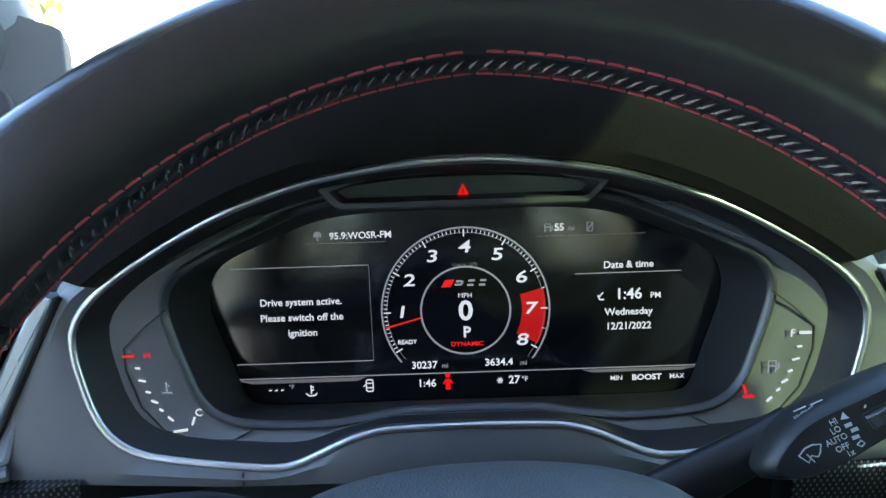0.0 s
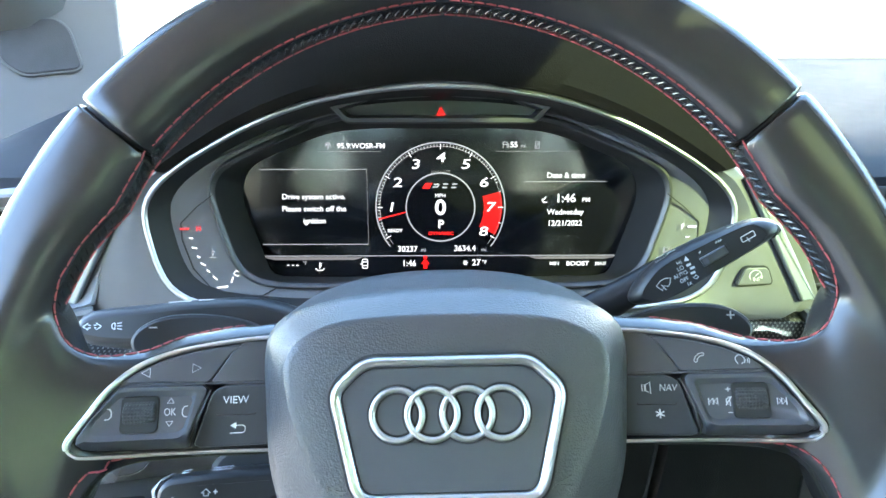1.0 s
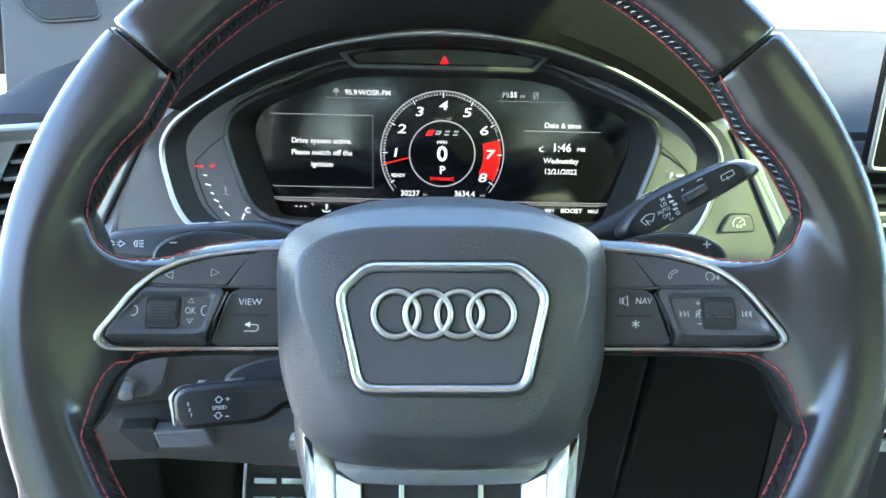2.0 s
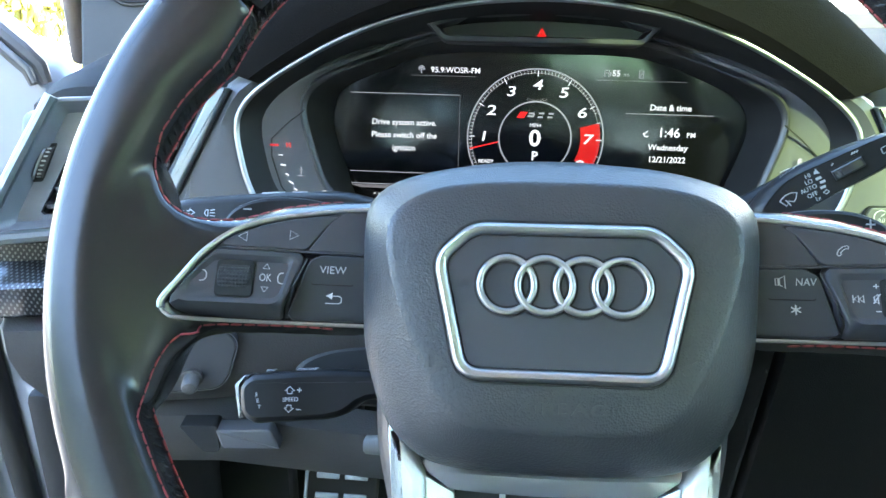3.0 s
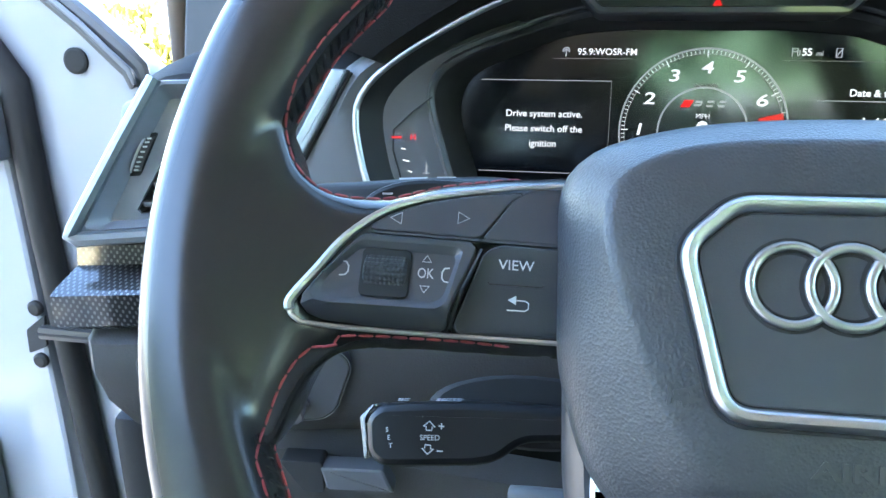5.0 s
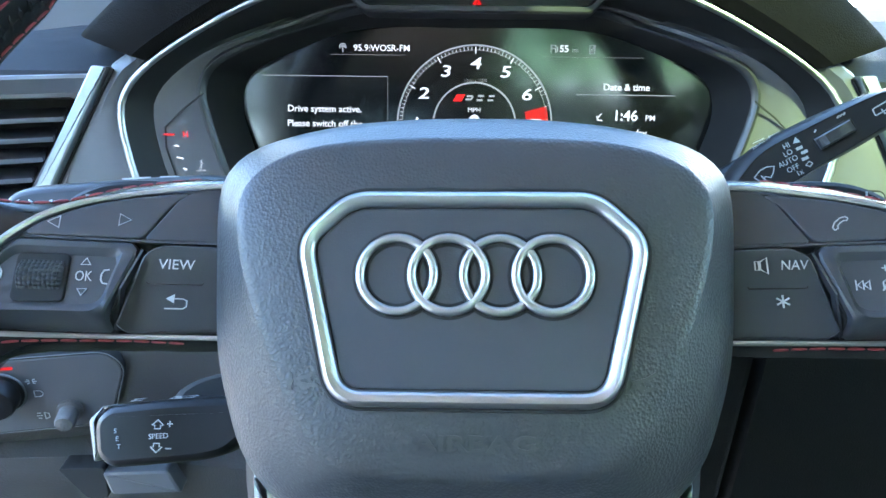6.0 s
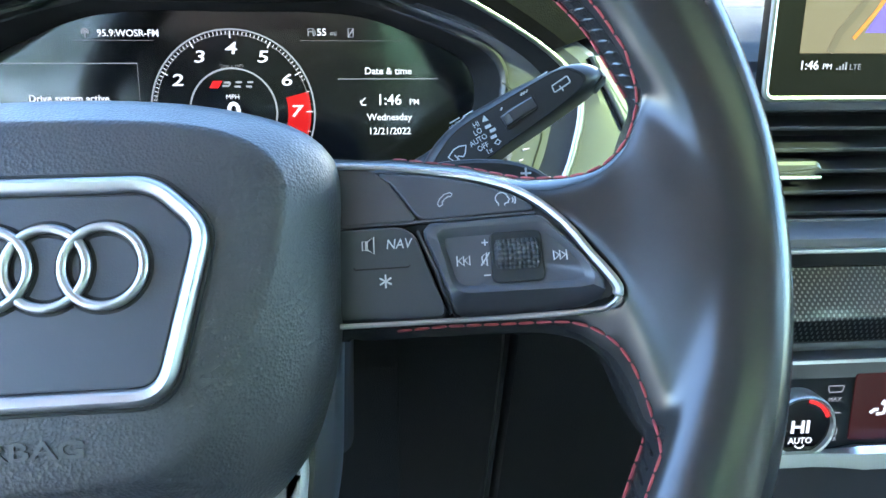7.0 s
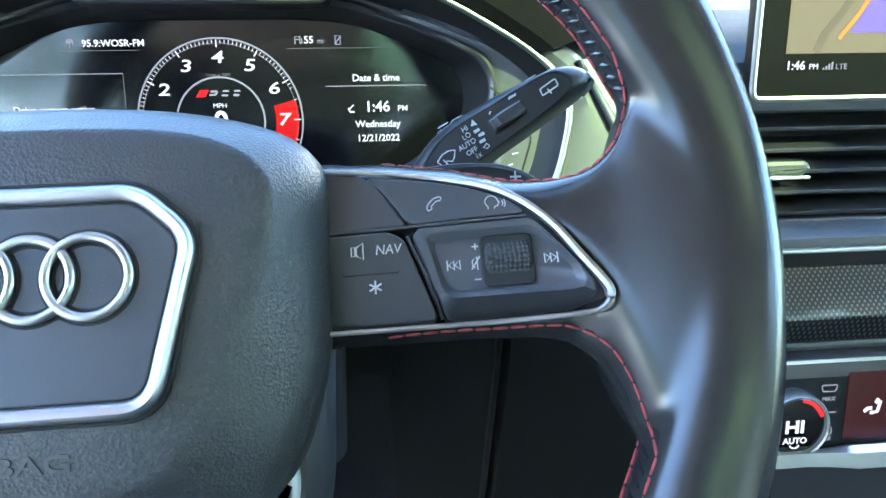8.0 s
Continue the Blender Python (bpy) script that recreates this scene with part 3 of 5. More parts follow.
rings = [swept(1.19, .90, -.054), swept(1.205, .94, -.048), swept(1.18, .96, -.040), swept(1.10, .985, -.027), swept(1.03, 1.0, -.015), v3(blend(0), -.009), v3(blend(0.02, .998), -.004), v3(blend(0.10), .001), v3(blend(0.3), .0062), v3(blend(0.55), .0108), v3(blend(0.82), .0155), v3(blend(0.95), .0176), v3(blend(1.0), .0184), v3(blend(1.0, .96), .0190), v3(blend(1.0, .85), .0200), v3(blend(1.0, .6), .0212), v3(blend(1.0, .3), .0218), v3(blend(1.0, .05), .0220)]
cover = part("airbag_cover", loft(rings, caps=(True, True)), PAD, wheel, "grained black airbag cover")
HORN = [(-.0338, .0250), (.0338, .0250), (.0478, .0120), (.0375, -.0325), (-.0375, -.0325), (-.0478, .0120)]
HORN_R = [.006, .006, .007, .009, .009, .007]
o = rounded(HORN, HORN_R, 8)
part("centre_groove", plate(inset(o, -.0011), .0180, .0219, .0003), GAP, cover)
prof = ((0, .0205), (.0000, .0226), (.0006, .0238), (.0016, .0243), (.0030, .0240), (.0040, .0232), (.0044, .0220), (.0044, .0205))
part("centre_ring", loft([v3(inset(o, d), z) for d, z in prof] + [v3(inset(o, 0), .0205)]), CHROME, cover, "satin silver frame")
part("centre_plate", plate(inset(o, .0047), .0190, .0221, .0004), BUTTON, cover, "smooth black centre plate")
for k in range(4):
    cx, cy = (k - 1.5) * .0138 + .0005, .0022
    path = [(cx + .00985 * math.cos(2 * math.pi * i / 56), cy + .00985 * math.sin(2 * math.pi * i / 56), .0228 + (.0003 if k % 2 else 0)) for i in range(56)]
    groove = [(cx + .00985 * math.cos(2 * math.pi * i / 56), cy + .00985 * math.sin(2 * math.pi * i / 56), .0221) for i in range(56)]
    part("emblem_recess", tube(groove, .0021, 8, closed=True, flat=.12), GAP, cover)
    part("emblem_ring", tube(path, .00128, 12, closed=True, flat=.95), CHROME, cover, "chrome ring")
cover_skin = BVHTree.FromPolygons([v.co for v in cover.data.vertices], [p.vertices for p in cover.data.polygons])


def draped(ob, base):
    """Lays raised marks on the curved cover, keeping their thickness over it."""
    for v in ob.data.vertices:
        p = ob.matrix_basis @ v.co
        hit = cover_skin.ray_cast(Vector((p.x, p.y, .1)), Vector((0, 0, -1)))[0]
        v.co.z += (hit.z if hit else base) - base
    return ob


draped(lettering("AIRBAG", 0.0042, cover, EMBOSS, .0008, -.0418, .0206, bold=.00010, stretch=1.60, thick=.0004), .0206)
for side in (-1, 1):
    x = side * .0445
    draped(part("horn_mark", strip([[(x - .004, -.0240), (x - .0036, -.0262), (x - .004, -.0284)], [(x - .0030, -.0258), (x + .0012, -.0246), (x + .0038, -.0232)], [(x - .0030, -.0266), (x + .0038, -.0272)], arc(x + .0002, -.0264, .0015, 0, 330, 12)], .0009, .0207, .0010), EMBOSS, cover), .0203)

# lower spoke with its silver fork and gloss insert
fork = [(-.0655, -.0500), (-.0660, -.0560), (-.0630, -.0830), (-.0615, -.1120), (-.0600, -.1600), (-.0440, -.1600), (-.0470, -.1120), (-.0490, -.0860), (-.0500, -.0720), (-.0560, -.0620), (-.0600, -.0520)]
for side in (-1, 1):
    o = rounded(flip(fork, -side), .0025)
    part("spoke_fork", loft([v3(inset(o, d), z) for d, z in ((.0004, -.024), (0, -.0125), (.0008, -.0100), (.0028, -.0082), (.0050, -.0078))], caps=(True, True)), SATIN, wheel, "satin silver fork")
    # polished cheek that slopes from the fork down to the insert
    cheek = [(.0500, -.0725, -.0105), (.0385, -.0790, -.0145), (.0360, -.1500, -.0165), (.0455, -.1500, -.0110)]
    bm = bmesh.new()
    near = [bm.verts.new((side * x, y, z)) for x, y, z in cheek]
    back = [bm.verts.new((side * x, y, z - .008)) for x, y, z in cheek]
    bm.faces.new(near)
    bm.faces.new(back)
    for i in range(4):
        bm.faces.new((near[i], near[(i + 1) % 4], back[(i + 1) % 4], back[i]))
    bmesh.ops.bevel(bm, geom=bm.edges[:], offset=.0008, segments=2, profile=.6, affect="EDGES")
    part("insert_cheek", bm, SATIN, wheel, "polished silver cheek")
# mirror-bright upper face of the insert, sloping in under the cover
rows = [[Vector((x * k, y + .0012 * (x / .05) ** 2, z)) for x in (-.0505, -.03, -.01, .01, .03, .0505)] for k, y, z in ((1.0, -.0640, -.0150), (1.0, -.0690, -.0115), (.98, -.0715, -.0105), (.82, -.0778, -.0128), (.80, -.0790, -.0140), (.80, -.0795, -.0230))]
bm = loft(rows, closed=False)
bmesh.ops.solidify(bm, geom=bm.faces[:], thickness=.0015)
part("spoke_insert", bm, POLISHED, wheel, "mirror-finish insert")
part("insert_slot", plate(rounded([(-.0395, -.0785), (.0395, -.0785), (.0370, -.1500), (-.0370, -.1500)], .002), -.026, -.0185, .0005), GAP, wheel)
part("rear_cover", loft([v3(rounded([(-w, .020), (w, .020), (w * .96, -.062), (w * .80, -.110), (-w * .80, -.110), (-w * .96, -.062)], .012), z) for w, z in ((.064, -.100), (.0745, -.080), (.0770, -.050), (.0755, -.026), (.070, -.020))], caps=(True, True)), PANEL, wheel, "satin black rear cover")
for x in (-.0190, .0190):
    part("insert_bar", box(x - .0012, x + .0012, -.150, -.0790, -.0200, -.0165, bevel=.0005), CHROME, wheel)

# gear paddles behind the spokes
for side, sign in ((-1, 0), (1, 1)):
    o = catmull(flip([(.080, .020), (.086, .034), (.098, .0425), (.118, .0470), (.140, .0465), (.1540, .0400), (.1560, .0300), (.140, .0200), (.110, .0120)], side), 5)
    pad = part("gear_paddle", plate([(p.x - side * .0025, p.y - .001) for p in o], -.054, -.0465, .002), STALK, wheel, "black plastic gear paddle")
    bars = [[(side * .143 - .0020, .0400), (side * .143 + .0020, .0400)]]
    if sign:
        bars.append([(side * .143, .0380), (side * .143, .0420)])
    part("paddle_mark", strip(bars, .0007, -.0462), PRINT, pad)


# ---- instrument cluster ----
cluster = thing("instrument_cluster", "digital instrument cluster with a lit rev counter in a silver-edged binnacle", "instrument cluster", CLUSTER)
RING_HALF = [(0, .0822), (.025, .0812), (.050, .0785), (.078, .0735), (.106, .0652), (.132, .0545), (.155, .0425), (.178, .0285), (.1935, .0155), (.2015, .0030), (.2025, -.0100), (.2005, -.0230), (.1960, -.0410), (.1885, -.0550), (.1760, -.0640), (.1610, -.0680), (.1340, -.0720), (.1060, -.0748), (.0920, -.0730), (.0780, -.0670), (.0620, -.0600), (.0450, -.0562), (.0200, -.0552), (0, -.0550)]
BEZEL_HALF = [(0, .0640), (.040, .0640), (.080, .0590), (.115, .0460), (.148, .0300), (.1590, .0200), (.1622, .0075), (.1590, -.0080), (.1540, -.0240), (.1485, -.0400), (.1400, -.0510), (.1270, -.0570), (.1060, -.0592), (.0800, -.0595), (.0600, -.0575), (.0400, -.0540), (.0200, -.0532), (0, -.0530)]
GLASS_HALF = [(0, .0520), (.050, .0520), (.084, .0480), (.115, .0365), (.1380, .0260), (.1470, .0150), (.1492, .0000), (.1450, -.0160), (.1385, -.0350), (.1330, -.0520), (.1260, -.0600), (.100, -.0615), (.050, -.0615), (0, -.0615)]
NA, CC = 200, (0.0, 0.004)
RING = at_angles(catmull(mirrored(RING_HALF), 6), NA, CC)
BEZ = at_angles(catmull(mirrored(BEZEL_HALF), 6), NA, CC)
GLA = at_angles(catmull(mirrored(GLASS_HALF), 6), NA, CC)


GAUGE = [p.lerp(q, min(.70, .0125 / max(1e-4, (p - q).length))) for p, q in zip(RING, BEZ)]


def sunk(pts, z, depth=.026):
    """Points at height z that fall back towards the top, under the visor."""
    return [Vector((p[0], p[1], z - depth * max(0.0, min(1.0, (p[1] - .030) / .024)) ** 1.5)) for p in pts]


part("binnacle_wall", loft([v3(RING, .0555), v3(inset(RING, .0020), .0530), sunk(toward(RING, GAUGE, .75), .044), sunk(GAUGE, .0415)]), WALLGREY, cluster)
part("gauge_panel", loft([sunk(GAUGE, .0416), sunk(toward(GAUGE, BEZ, .25), .0410), sunk(inset(BEZ, -.0022), .0372)]), FACE, cluster, "grey gauge surround")
part("display_bezel", loft([sunk(inset(BEZ, -.0024), .0372), sunk(inset(BEZ, -.0020), .0392), sunk(inset(BEZ, -.0004), .0400), sunk(inset(BEZ, .0016), .0388), sunk(inset(BEZ, .0026), .0365)]), PANEL, cluster, "thin raised black bezel")
part("display_reveal", loft([sunk(inset(BEZ, .0026), .0366), sunk(toward(inset(BEZ, .003), GLA, .6), .014, .008), v3(GLA, .0008)]), WALLGREY, cluster)
part("binnacle_trim", tube([(p.x, p.y, .0560) for p in inset(RING, -.0002)], .0021, 10, closed=True, flat=.8), CHROME, cluster, "thin satin silver surround")
screen = part("display", plate(inset(GLA, -.004), -.004, 0.0, 0), SCREEN, cluster, "black glass display")

# rev counter
DC, DR = (0.0, -.0075), .0492
dial = part("rev_counter", strip([arc(*DC, DR, -38, 218, 90)], .0010, .0006), DIM, screen, "lit grey dial rim")
part("dial_band", strip([arc(*DC, DR - .0030, -38, 218, 90)], .0004, .0005), FAINT, screen)
part("inner_rim", strip([arc(*DC, .0262, 0, 360, 72)], .0011, .0006), DIM, screen)
part("inner_disc", patch(arc(*DC, .0258, 0, 354, 60), .0003), SCREEN, screen)
zone = [*arc(*DC, .0470, 15, -27, 20), *arc(*DC, .0330, -27, 15, 20)]
part("red_zone", patch(zone, .0005), REDZONE, screen)


def dial_at(value, r):
    a = radians(90 - (value - 4) * 30)
    return DC[0] + r * math.cos(a), DC[1] + r * math.sin(a)


for k in range(0, 81):
    v = k / 10
    if v > 6.2 and k % 5:
        continue
    long = k % 10 == 0
    part("dial_tick", strip([[dial_at(v, DR - .0010), dial_at(v, DR - (.0052 if long else .0032))]], .0007 if long else .0004, .0008), WHITE, screen)
for v in range(1, 9):
    x, y = dial_at(v, .0377)
    lettering(str(v), .0072, screen, WHITE, x, y, .0010, shear=.12, bold=.00012, stretch=1.45)
part("needle", patch([(*dial_at(.72, .0265),), (*dial_at(.62, .0480),), (*dial_at(.66, .0480),), (*dial_at(.78, .0265),)], .0012), RED, screen, "glowing red needle")
lettering("0", .0118, screen, WHITE, 0, -.0080, .0010, bold=.0004, stretch=1.05)
lettering("P", .0064, screen, WHITE, .0003, -.0207, .0010, bold=.00025)
lettering("MPH", .0030, screen, WHITE, -.0002, .0015, .0010)
lettering("DYNAMIC", .0027, screen, RED, .0004, -.0277, .0010, stretch=1.15, bold=.00008)
lettering("READY", .0026, screen, WHITE, -.0350, -.0255, .0010, bold=.00008)
lettering("1/min x 1000", .0020, screen, FAINT, 0, .0200, .0010)
part("badge_mark", patch([(-.0140, .0068), (-.0085, .0068), (-.0060, .0112), (-.0115, .0112)], .0010), RED, screen)
bm = strip([[(-.0060, .0082), (-.0022, .0082), (-.0012, .0102)], [(-.0052, .0102), (-.0012, .0102)], [(.0012, .0078), (.0050, .0078)], [(.0020, .0104), (.0058, .0104)], [(.0082, .0078), (.0118, .0078)], [(.0090, .0104), (.0126, .0104)]], .0012, .0010)
part("badge_bars", bm, DIM, screen)

# words and signs on the display
def say(body, h, x, y, mat=WHITE, **k):
    k["bold"] = k.get("bold", 0.0) + .00002
    return lettering(body, h * 1.06, screen, mat, x, y, .0010, **k)


say("95.9:WOSR-FM", .0038, -.0594, .0390, bold=.00005)
part("aerial_mark", strip([[(-.0842, .0364), (-.0842, .0404)], arc(-.0842, .0397, .0020, -30, 210, 10), arc(-.0842, .0397, .0010, -30, 210, 8)], .0007, .0010), DIM, screen)
say("55", .0040, .0552, .0398, bold=.00008)
say("mi", .0028, .0622, .0392, DIM)
part("pump_mark", strip([[(.0470, .0376), (.0470, .0420), (.0500, .0420), (.0500, .0376)], [(.0474, .0402), (.0496, .0402)], [(.0503, .0380), (.0512, .0384), (.0512, .0410)]], .0006, .0010), DIM, screen)
part("phone_mark", strip([[(.0712, .0372), (.0712, .0422), (.0742, .0422), (.0742, .0372), (.0712, .0372)], [(.0710, .0372), (.0746, .0422)]], .0006, .0010), DIM, screen)
for x0, x1 in ((-.092, -.045), (.042, .105)):
    part("header_line", strip([[(x0, .0350), (x1, .0350)]], .0003, .0008), FAINT, screen)
for y in (.0216, -.0360):
    part("pane_line", strip([[(-.1365, y), (-.0557, y)]], .0005, .0008), DIM, screen)
part("pane_edge", strip([[(-.0556, .0216), (-.0554, -.0360)]], .0003, .0008), FAINT, screen)
say("Drive system active.", .0040, -.0962, .0008, bold=.00006)
say("Please switch off the", .0040, -.0962, -.0085, bold=.00006)
say("ignition", .0040, -.0962, -.0178, bold=.00006)
say("Date & time", .0040, .0952, .0168, bold=.00006)
part("date_line", strip([[(.064, .0122), (.126, .0122)]], .0005, .0008), DIM, screen)
say("1:46", .0062, .0955, -.0008, bold=.00012)
say("PM", .0034, .1112, -.0020)
part("dish_mark", strip([[(.0780, -.0022), (.0806, .0006)], arc(.0802, -.0012, .0026, 170, 290, 8), [(.0780, -.0036), (.0812, -.0036)]], .0007, .0010), WHITE, screen)
say("Wednesday", .0040, .0955, -.0113, bold=.00006)
say("12/21/2022", .0040, .0955, -.0200, bold=.00006)
say("30237", .0042, -.0254, -.0400, bold=.00008)
say("mi", .0028, -.0132, -.0406, DIM)
say("3634.4", .0042, .0188, -.0396, bold=.00008)
say("mi", .0028, .0334, -.0404, DIM)
part("status_line", strip([[(-.138, -.0452), (.138, -.0452)]], .0006, .0008), DIM, screen)
part("status_band", patch([(-.137, -.0462), (-.060, -.0462), (-.066, -.0484), (-.128, -.0484)], .0004), FAINT, screen)
part("status_band", patch([(.137, -.0462), (.068, -.0462), (.074, -.0480), (.128, -.0480)], .0004), FAINT, screen)
say("- - -", .0040, -.1142, -.0520, bold=.0001)
say("°F", .0026, -.1050, -.0508, DIM)
part("oil_mark", strip([[(-.0968, -.0550), (-.0950, -.0565), (-.0915, -.0565), (-.0900, -.0550)], [(-.0935, -.0500), (-.0935, -.0552)], [(-.0935, -.0512), (-.0918, -.0512)], [(-.0935, -.0530), (-.0918, -.0530)]], .0008, .0010), WHITE, screen)
part("door_mark", strip([rounded([(-.0605, -.0550), (-.0605, -.0478), (-.0565, -.0478), (-.0565, -.0550)], .0012, 3)], .0007, .0010, closed=True, bm=strip([[(-.0601, -.0500), (-.0569, -.0500)], [(-.0601, -.0528), (-.0569, -.0528)], [(-.0607, -.0505), (-.0622, -.0520)]], .0006, .0010)), WHITE, screen)
say("1:46", .0044, -.0243, -.0513, bold=.00008)
belt = patch(arc(-.0118, -.0466, .0016, 0, 342, 12), .0010)
patch([(-.0150, -.0515), (-.0132, -.0488), (-.0104, -.0488), (-.0086, -.0515), (-.0094, -.0522), (-.0104, -.0508), (-.0102, -.0555), (-.0134, -.0555), (-.0132, -.0508), (-.0142, -.0522)], .0010, bm=belt)
part("belt_mark", belt, AMBERRED, screen, "red seat belt warning")
part("frost_mark", strip([[(.0192 + .0019 * math.cos(k * math.pi / 3), -.0508 + .0019 * math.sin(k * math.pi / 3)), (.0192 - .0019 * math.cos(k * math.pi / 3), -.0508 - .0019 * math.sin(k * math.pi / 3))] for k in range(3)], .0007, .0010), WHITE, screen)
say("27", .0046, .0277, -.0508, bold=.0001)
say("°F", .0030, .0340, -.0506)
say("MIN", .0028, .0885, -.0518)
say("BOOST", .0032, .1065, -.0518, bold=.0001, stretch=1.15)
say("MAX", .0028, .1245, -.0518)

# warning-light visor over the display
visor = part("warning_visor", loft([v3(inset(rounded([(-.0795, .0690), (-.0670, .0565), (.0670, .0565), (.0795, .0690), (.050, .0775), (0, .0805), (-.050, .0775)], .004), d), z) for d, z in ((.004, .002), (0, .006), (0, .0305), (.0012, .0320), (.0040, .0322), (.0048, .0300), (.0056, .0172))], caps=(True, False)), PANEL, cluster)
part("visor_lens", plate(rounded([(-.0705, .0680), (-.0630, .0605), (.0630, .0605), (.0705, .0680), (.048, .0742), (0, .0765), (-.048, .0742)], .003), .012, .0176, .0004), SMOKED, visor, "smoked lens")
tri = part("warning_triangle", patch([(-.0044, .0602), (.0044, .0602), (0, .0682)], .0180), AMBERRED, visor, "glowing red triangle")
part("triangle_mark", strip([[(0, .0655), (0, .0628)], [(0, .0620), (0, .0612)]], .0008, .0183), GAP, tri)

# temperature gauge and fuel gauge
def gauge_mark(x, y, w, h, turn, mat):
    p = Matrix.Rotation(radians(turn), 2)
    q = [p @ Vector(c) + Vector((x, y)) for c in ((-w / 2, -h / 2), (w / 2, -h / 2), (w / 2, h / 2), (-w / 2, h / 2))]
    return part("gauge_tick", patch(q, .0422, .0014), mat, cluster)


ARC_L = [(-.1772, -.0230, -8), (-.1755, -.0300, -12), (-.1728, -.0365, -20), (-.1700, -.0420, -27), (-.1668, -.0468, -34), (-.1622, -.0520, -42)]
for i, (x, y, r) in enumerate(ARC_L):
    big = i % 2
    gauge_mark(x, y, .0038 if big else .0025, .0008, r, WHITE)
    gauge_mark(-x - .0010, y, .0038 if big else .0025, .0008, -r, WHITE)
gauge_mark(-.1815, -.0162, .0062, .0011, 0, RED)
gauge_mark(-.1572, -.0588, .0076, .0012, 6, WHITE)
gauge_mark(-.1500, -.0535, .0010, .0044, -20, WHITE)
gauge_mark(.1790, -.0155, .0060, .0014, 0, WHITE)
gauge_mark(.1500, -.0500, .0060, .0014, 0, RED)
gauge_mark(.1478, -.0458, .0014, .0050, 20, RED)
lettering("H", .0036, cluster, RED, -.1712, -.0161, .0422, bold=.0001)
lettering("C", .0042, cluster, WHITE, -.1465, -.0488, .0422, bold=.0001)
lettering("F", .0042, cluster, WHITE, .1720, -.0155, .0422, bold=.0001)
part("temperature_mark", strip([[(-.1655, -.0372), (-.1600, -.0372)], [(-.1628, -.0310), (-.1628, -.0365)], [(-.1628, -.0330), (-.1612, -.0330)]], .0007, .0419, .0006), DIM, cluster)
part("pump_mark", strip([[(.1600, -.0372), (.1600, -.0306), (.1640, -.0306), (.1640, -.0372)], [(.1604, -.0334), (.1636, -.0334)], [(.1645, -.0355), (.1655, -.0345), (.1655, -.0318)]], .0007, .0419, .0006), DIM, cluster)
for side in (-1, 1):
    part("gauge_groove", strip([[(side * .1600, .0080), (side * .1720, -.0010), (side * .1835, -.0120), (side * .1835, -.0240), (side * .1770, -.0450), (side * .1660, -.0585), (side * .1500, -.0640), (side * .1290, -.0652), (side * .1190, -.0600)]], .0008, .0420, .001), GAP, cluster)

# panel round the cluster, with the silver blades at its ends
FACE_OUT = [(-.2080, .0210), (-.2575, -.0640), (-.2500, -.0790), (-.1250, -.0850), (.1250, -.0850), (.2500, -.0790), (.2575, -.0640), (.2080, .0210), (.150, .0560), (0, .0920), (-.150, .0560)]
FACE_EDGE = at_angles(rounded(FACE_OUT, .003), NA, CC)
FACE_EDGE = [q if (q - Vector(CC)).length > (p - Vector(CC)).length + .002 else p + (p - Vector(CC)).normalized() * .002 for p, q in zip(RING, FACE_EDGE)]
part("surround_panel", loft([v3(inset(RING, -.0008), .0520), v3(inset(RING, -.0016), .0560), v3(toward(RING, FACE_EDGE, .5), .0590), v3(FACE_EDGE, .0560), v3(inset(FACE_EDGE, -.006), .0420), v3(inset(FACE_EDGE, -.006), .0100)]), FACE, cluster, "grey soft-touch surround")
for side in (-1, 1):
    blade = flip([(.2058, .0215), (.2155, .0220), (.2626, -.0640), (.2530, -.0655)], side)
    part("silver_blade", plate(rounded(blade, .0012), .050, .0625, .0015), BLADE, cluster, "brushed silver blade")
    # thin black strip that paints the blade's shade on the panel
    part("blade_shadow", plate(rounded(flip([(.2042, .0200), (.2056, .0205), (.2533, -.0660), (.2519, -.0660)], side), .001), .050, .0588, .0004), GAP, cluster)
part("seam", strip([[(-.1205, -.0760), (-.1205, -.0850)]], .0008, .0586, .001), GAP, cluster)

# push button on the panel
o = rounded([(.2060, -.0540), (.2115, -.0412), (.2268, -.0408), (.2312, -.0525)], .003)
part("button_gap", plate(inset(o, -.0010), .056, .0606, .0003), GAP, cluster)
rst = part("trip_button", plate(o, .056, .0616, .0008), FACE, cluster, "grey trip reset button")
part("button_mark", strip([arc(.2185, -.0468, .0042, -20, 215, 14), [(.2185, -.0466), (.2205, -.0446)], [(.2216, -.0474), (.2226, -.0484), (.2236, -.0474)]], .0005, .0619), PRINT, rst)
lettering("0.0", .0027, rst, PRINT, .2190, -.0492, .0619)

# binnacle hood
top = [i for i in range(NA) if 5 < 360 * (i + .5) / NA - 180 < 175]
def hood_ring(grow, z):
    out = []
    for i in top:
        p = RING[i]
        d = (p - Vector(CC)).normalized()
        k = max(0.0, d.y)
        out.append(Vector((p.x + d.x * grow * (0.62 + 0.38 * k), p.y + d.y * grow * (0.75 + 0.25 * k) + grow * 0.16 * (1 - k), z)))
    return out
hood = thing("binnacle_hood", "black grained dashboard hood over the cluster", "dashboard hood", CLUSTER)
bm = loft([hood_ring(.0025, .0500), hood_ring(.0030, .0590), hood_ring(.012, .0640), hood_ring(.036, .0625), hood_ring(.058, .0560), hood_ring(.070, .0440)], closed=False)
bmesh.ops.solidify(bm, geom=bm.faces[:], thickness=0.002)
part("lip", bm, HOOD, hood)
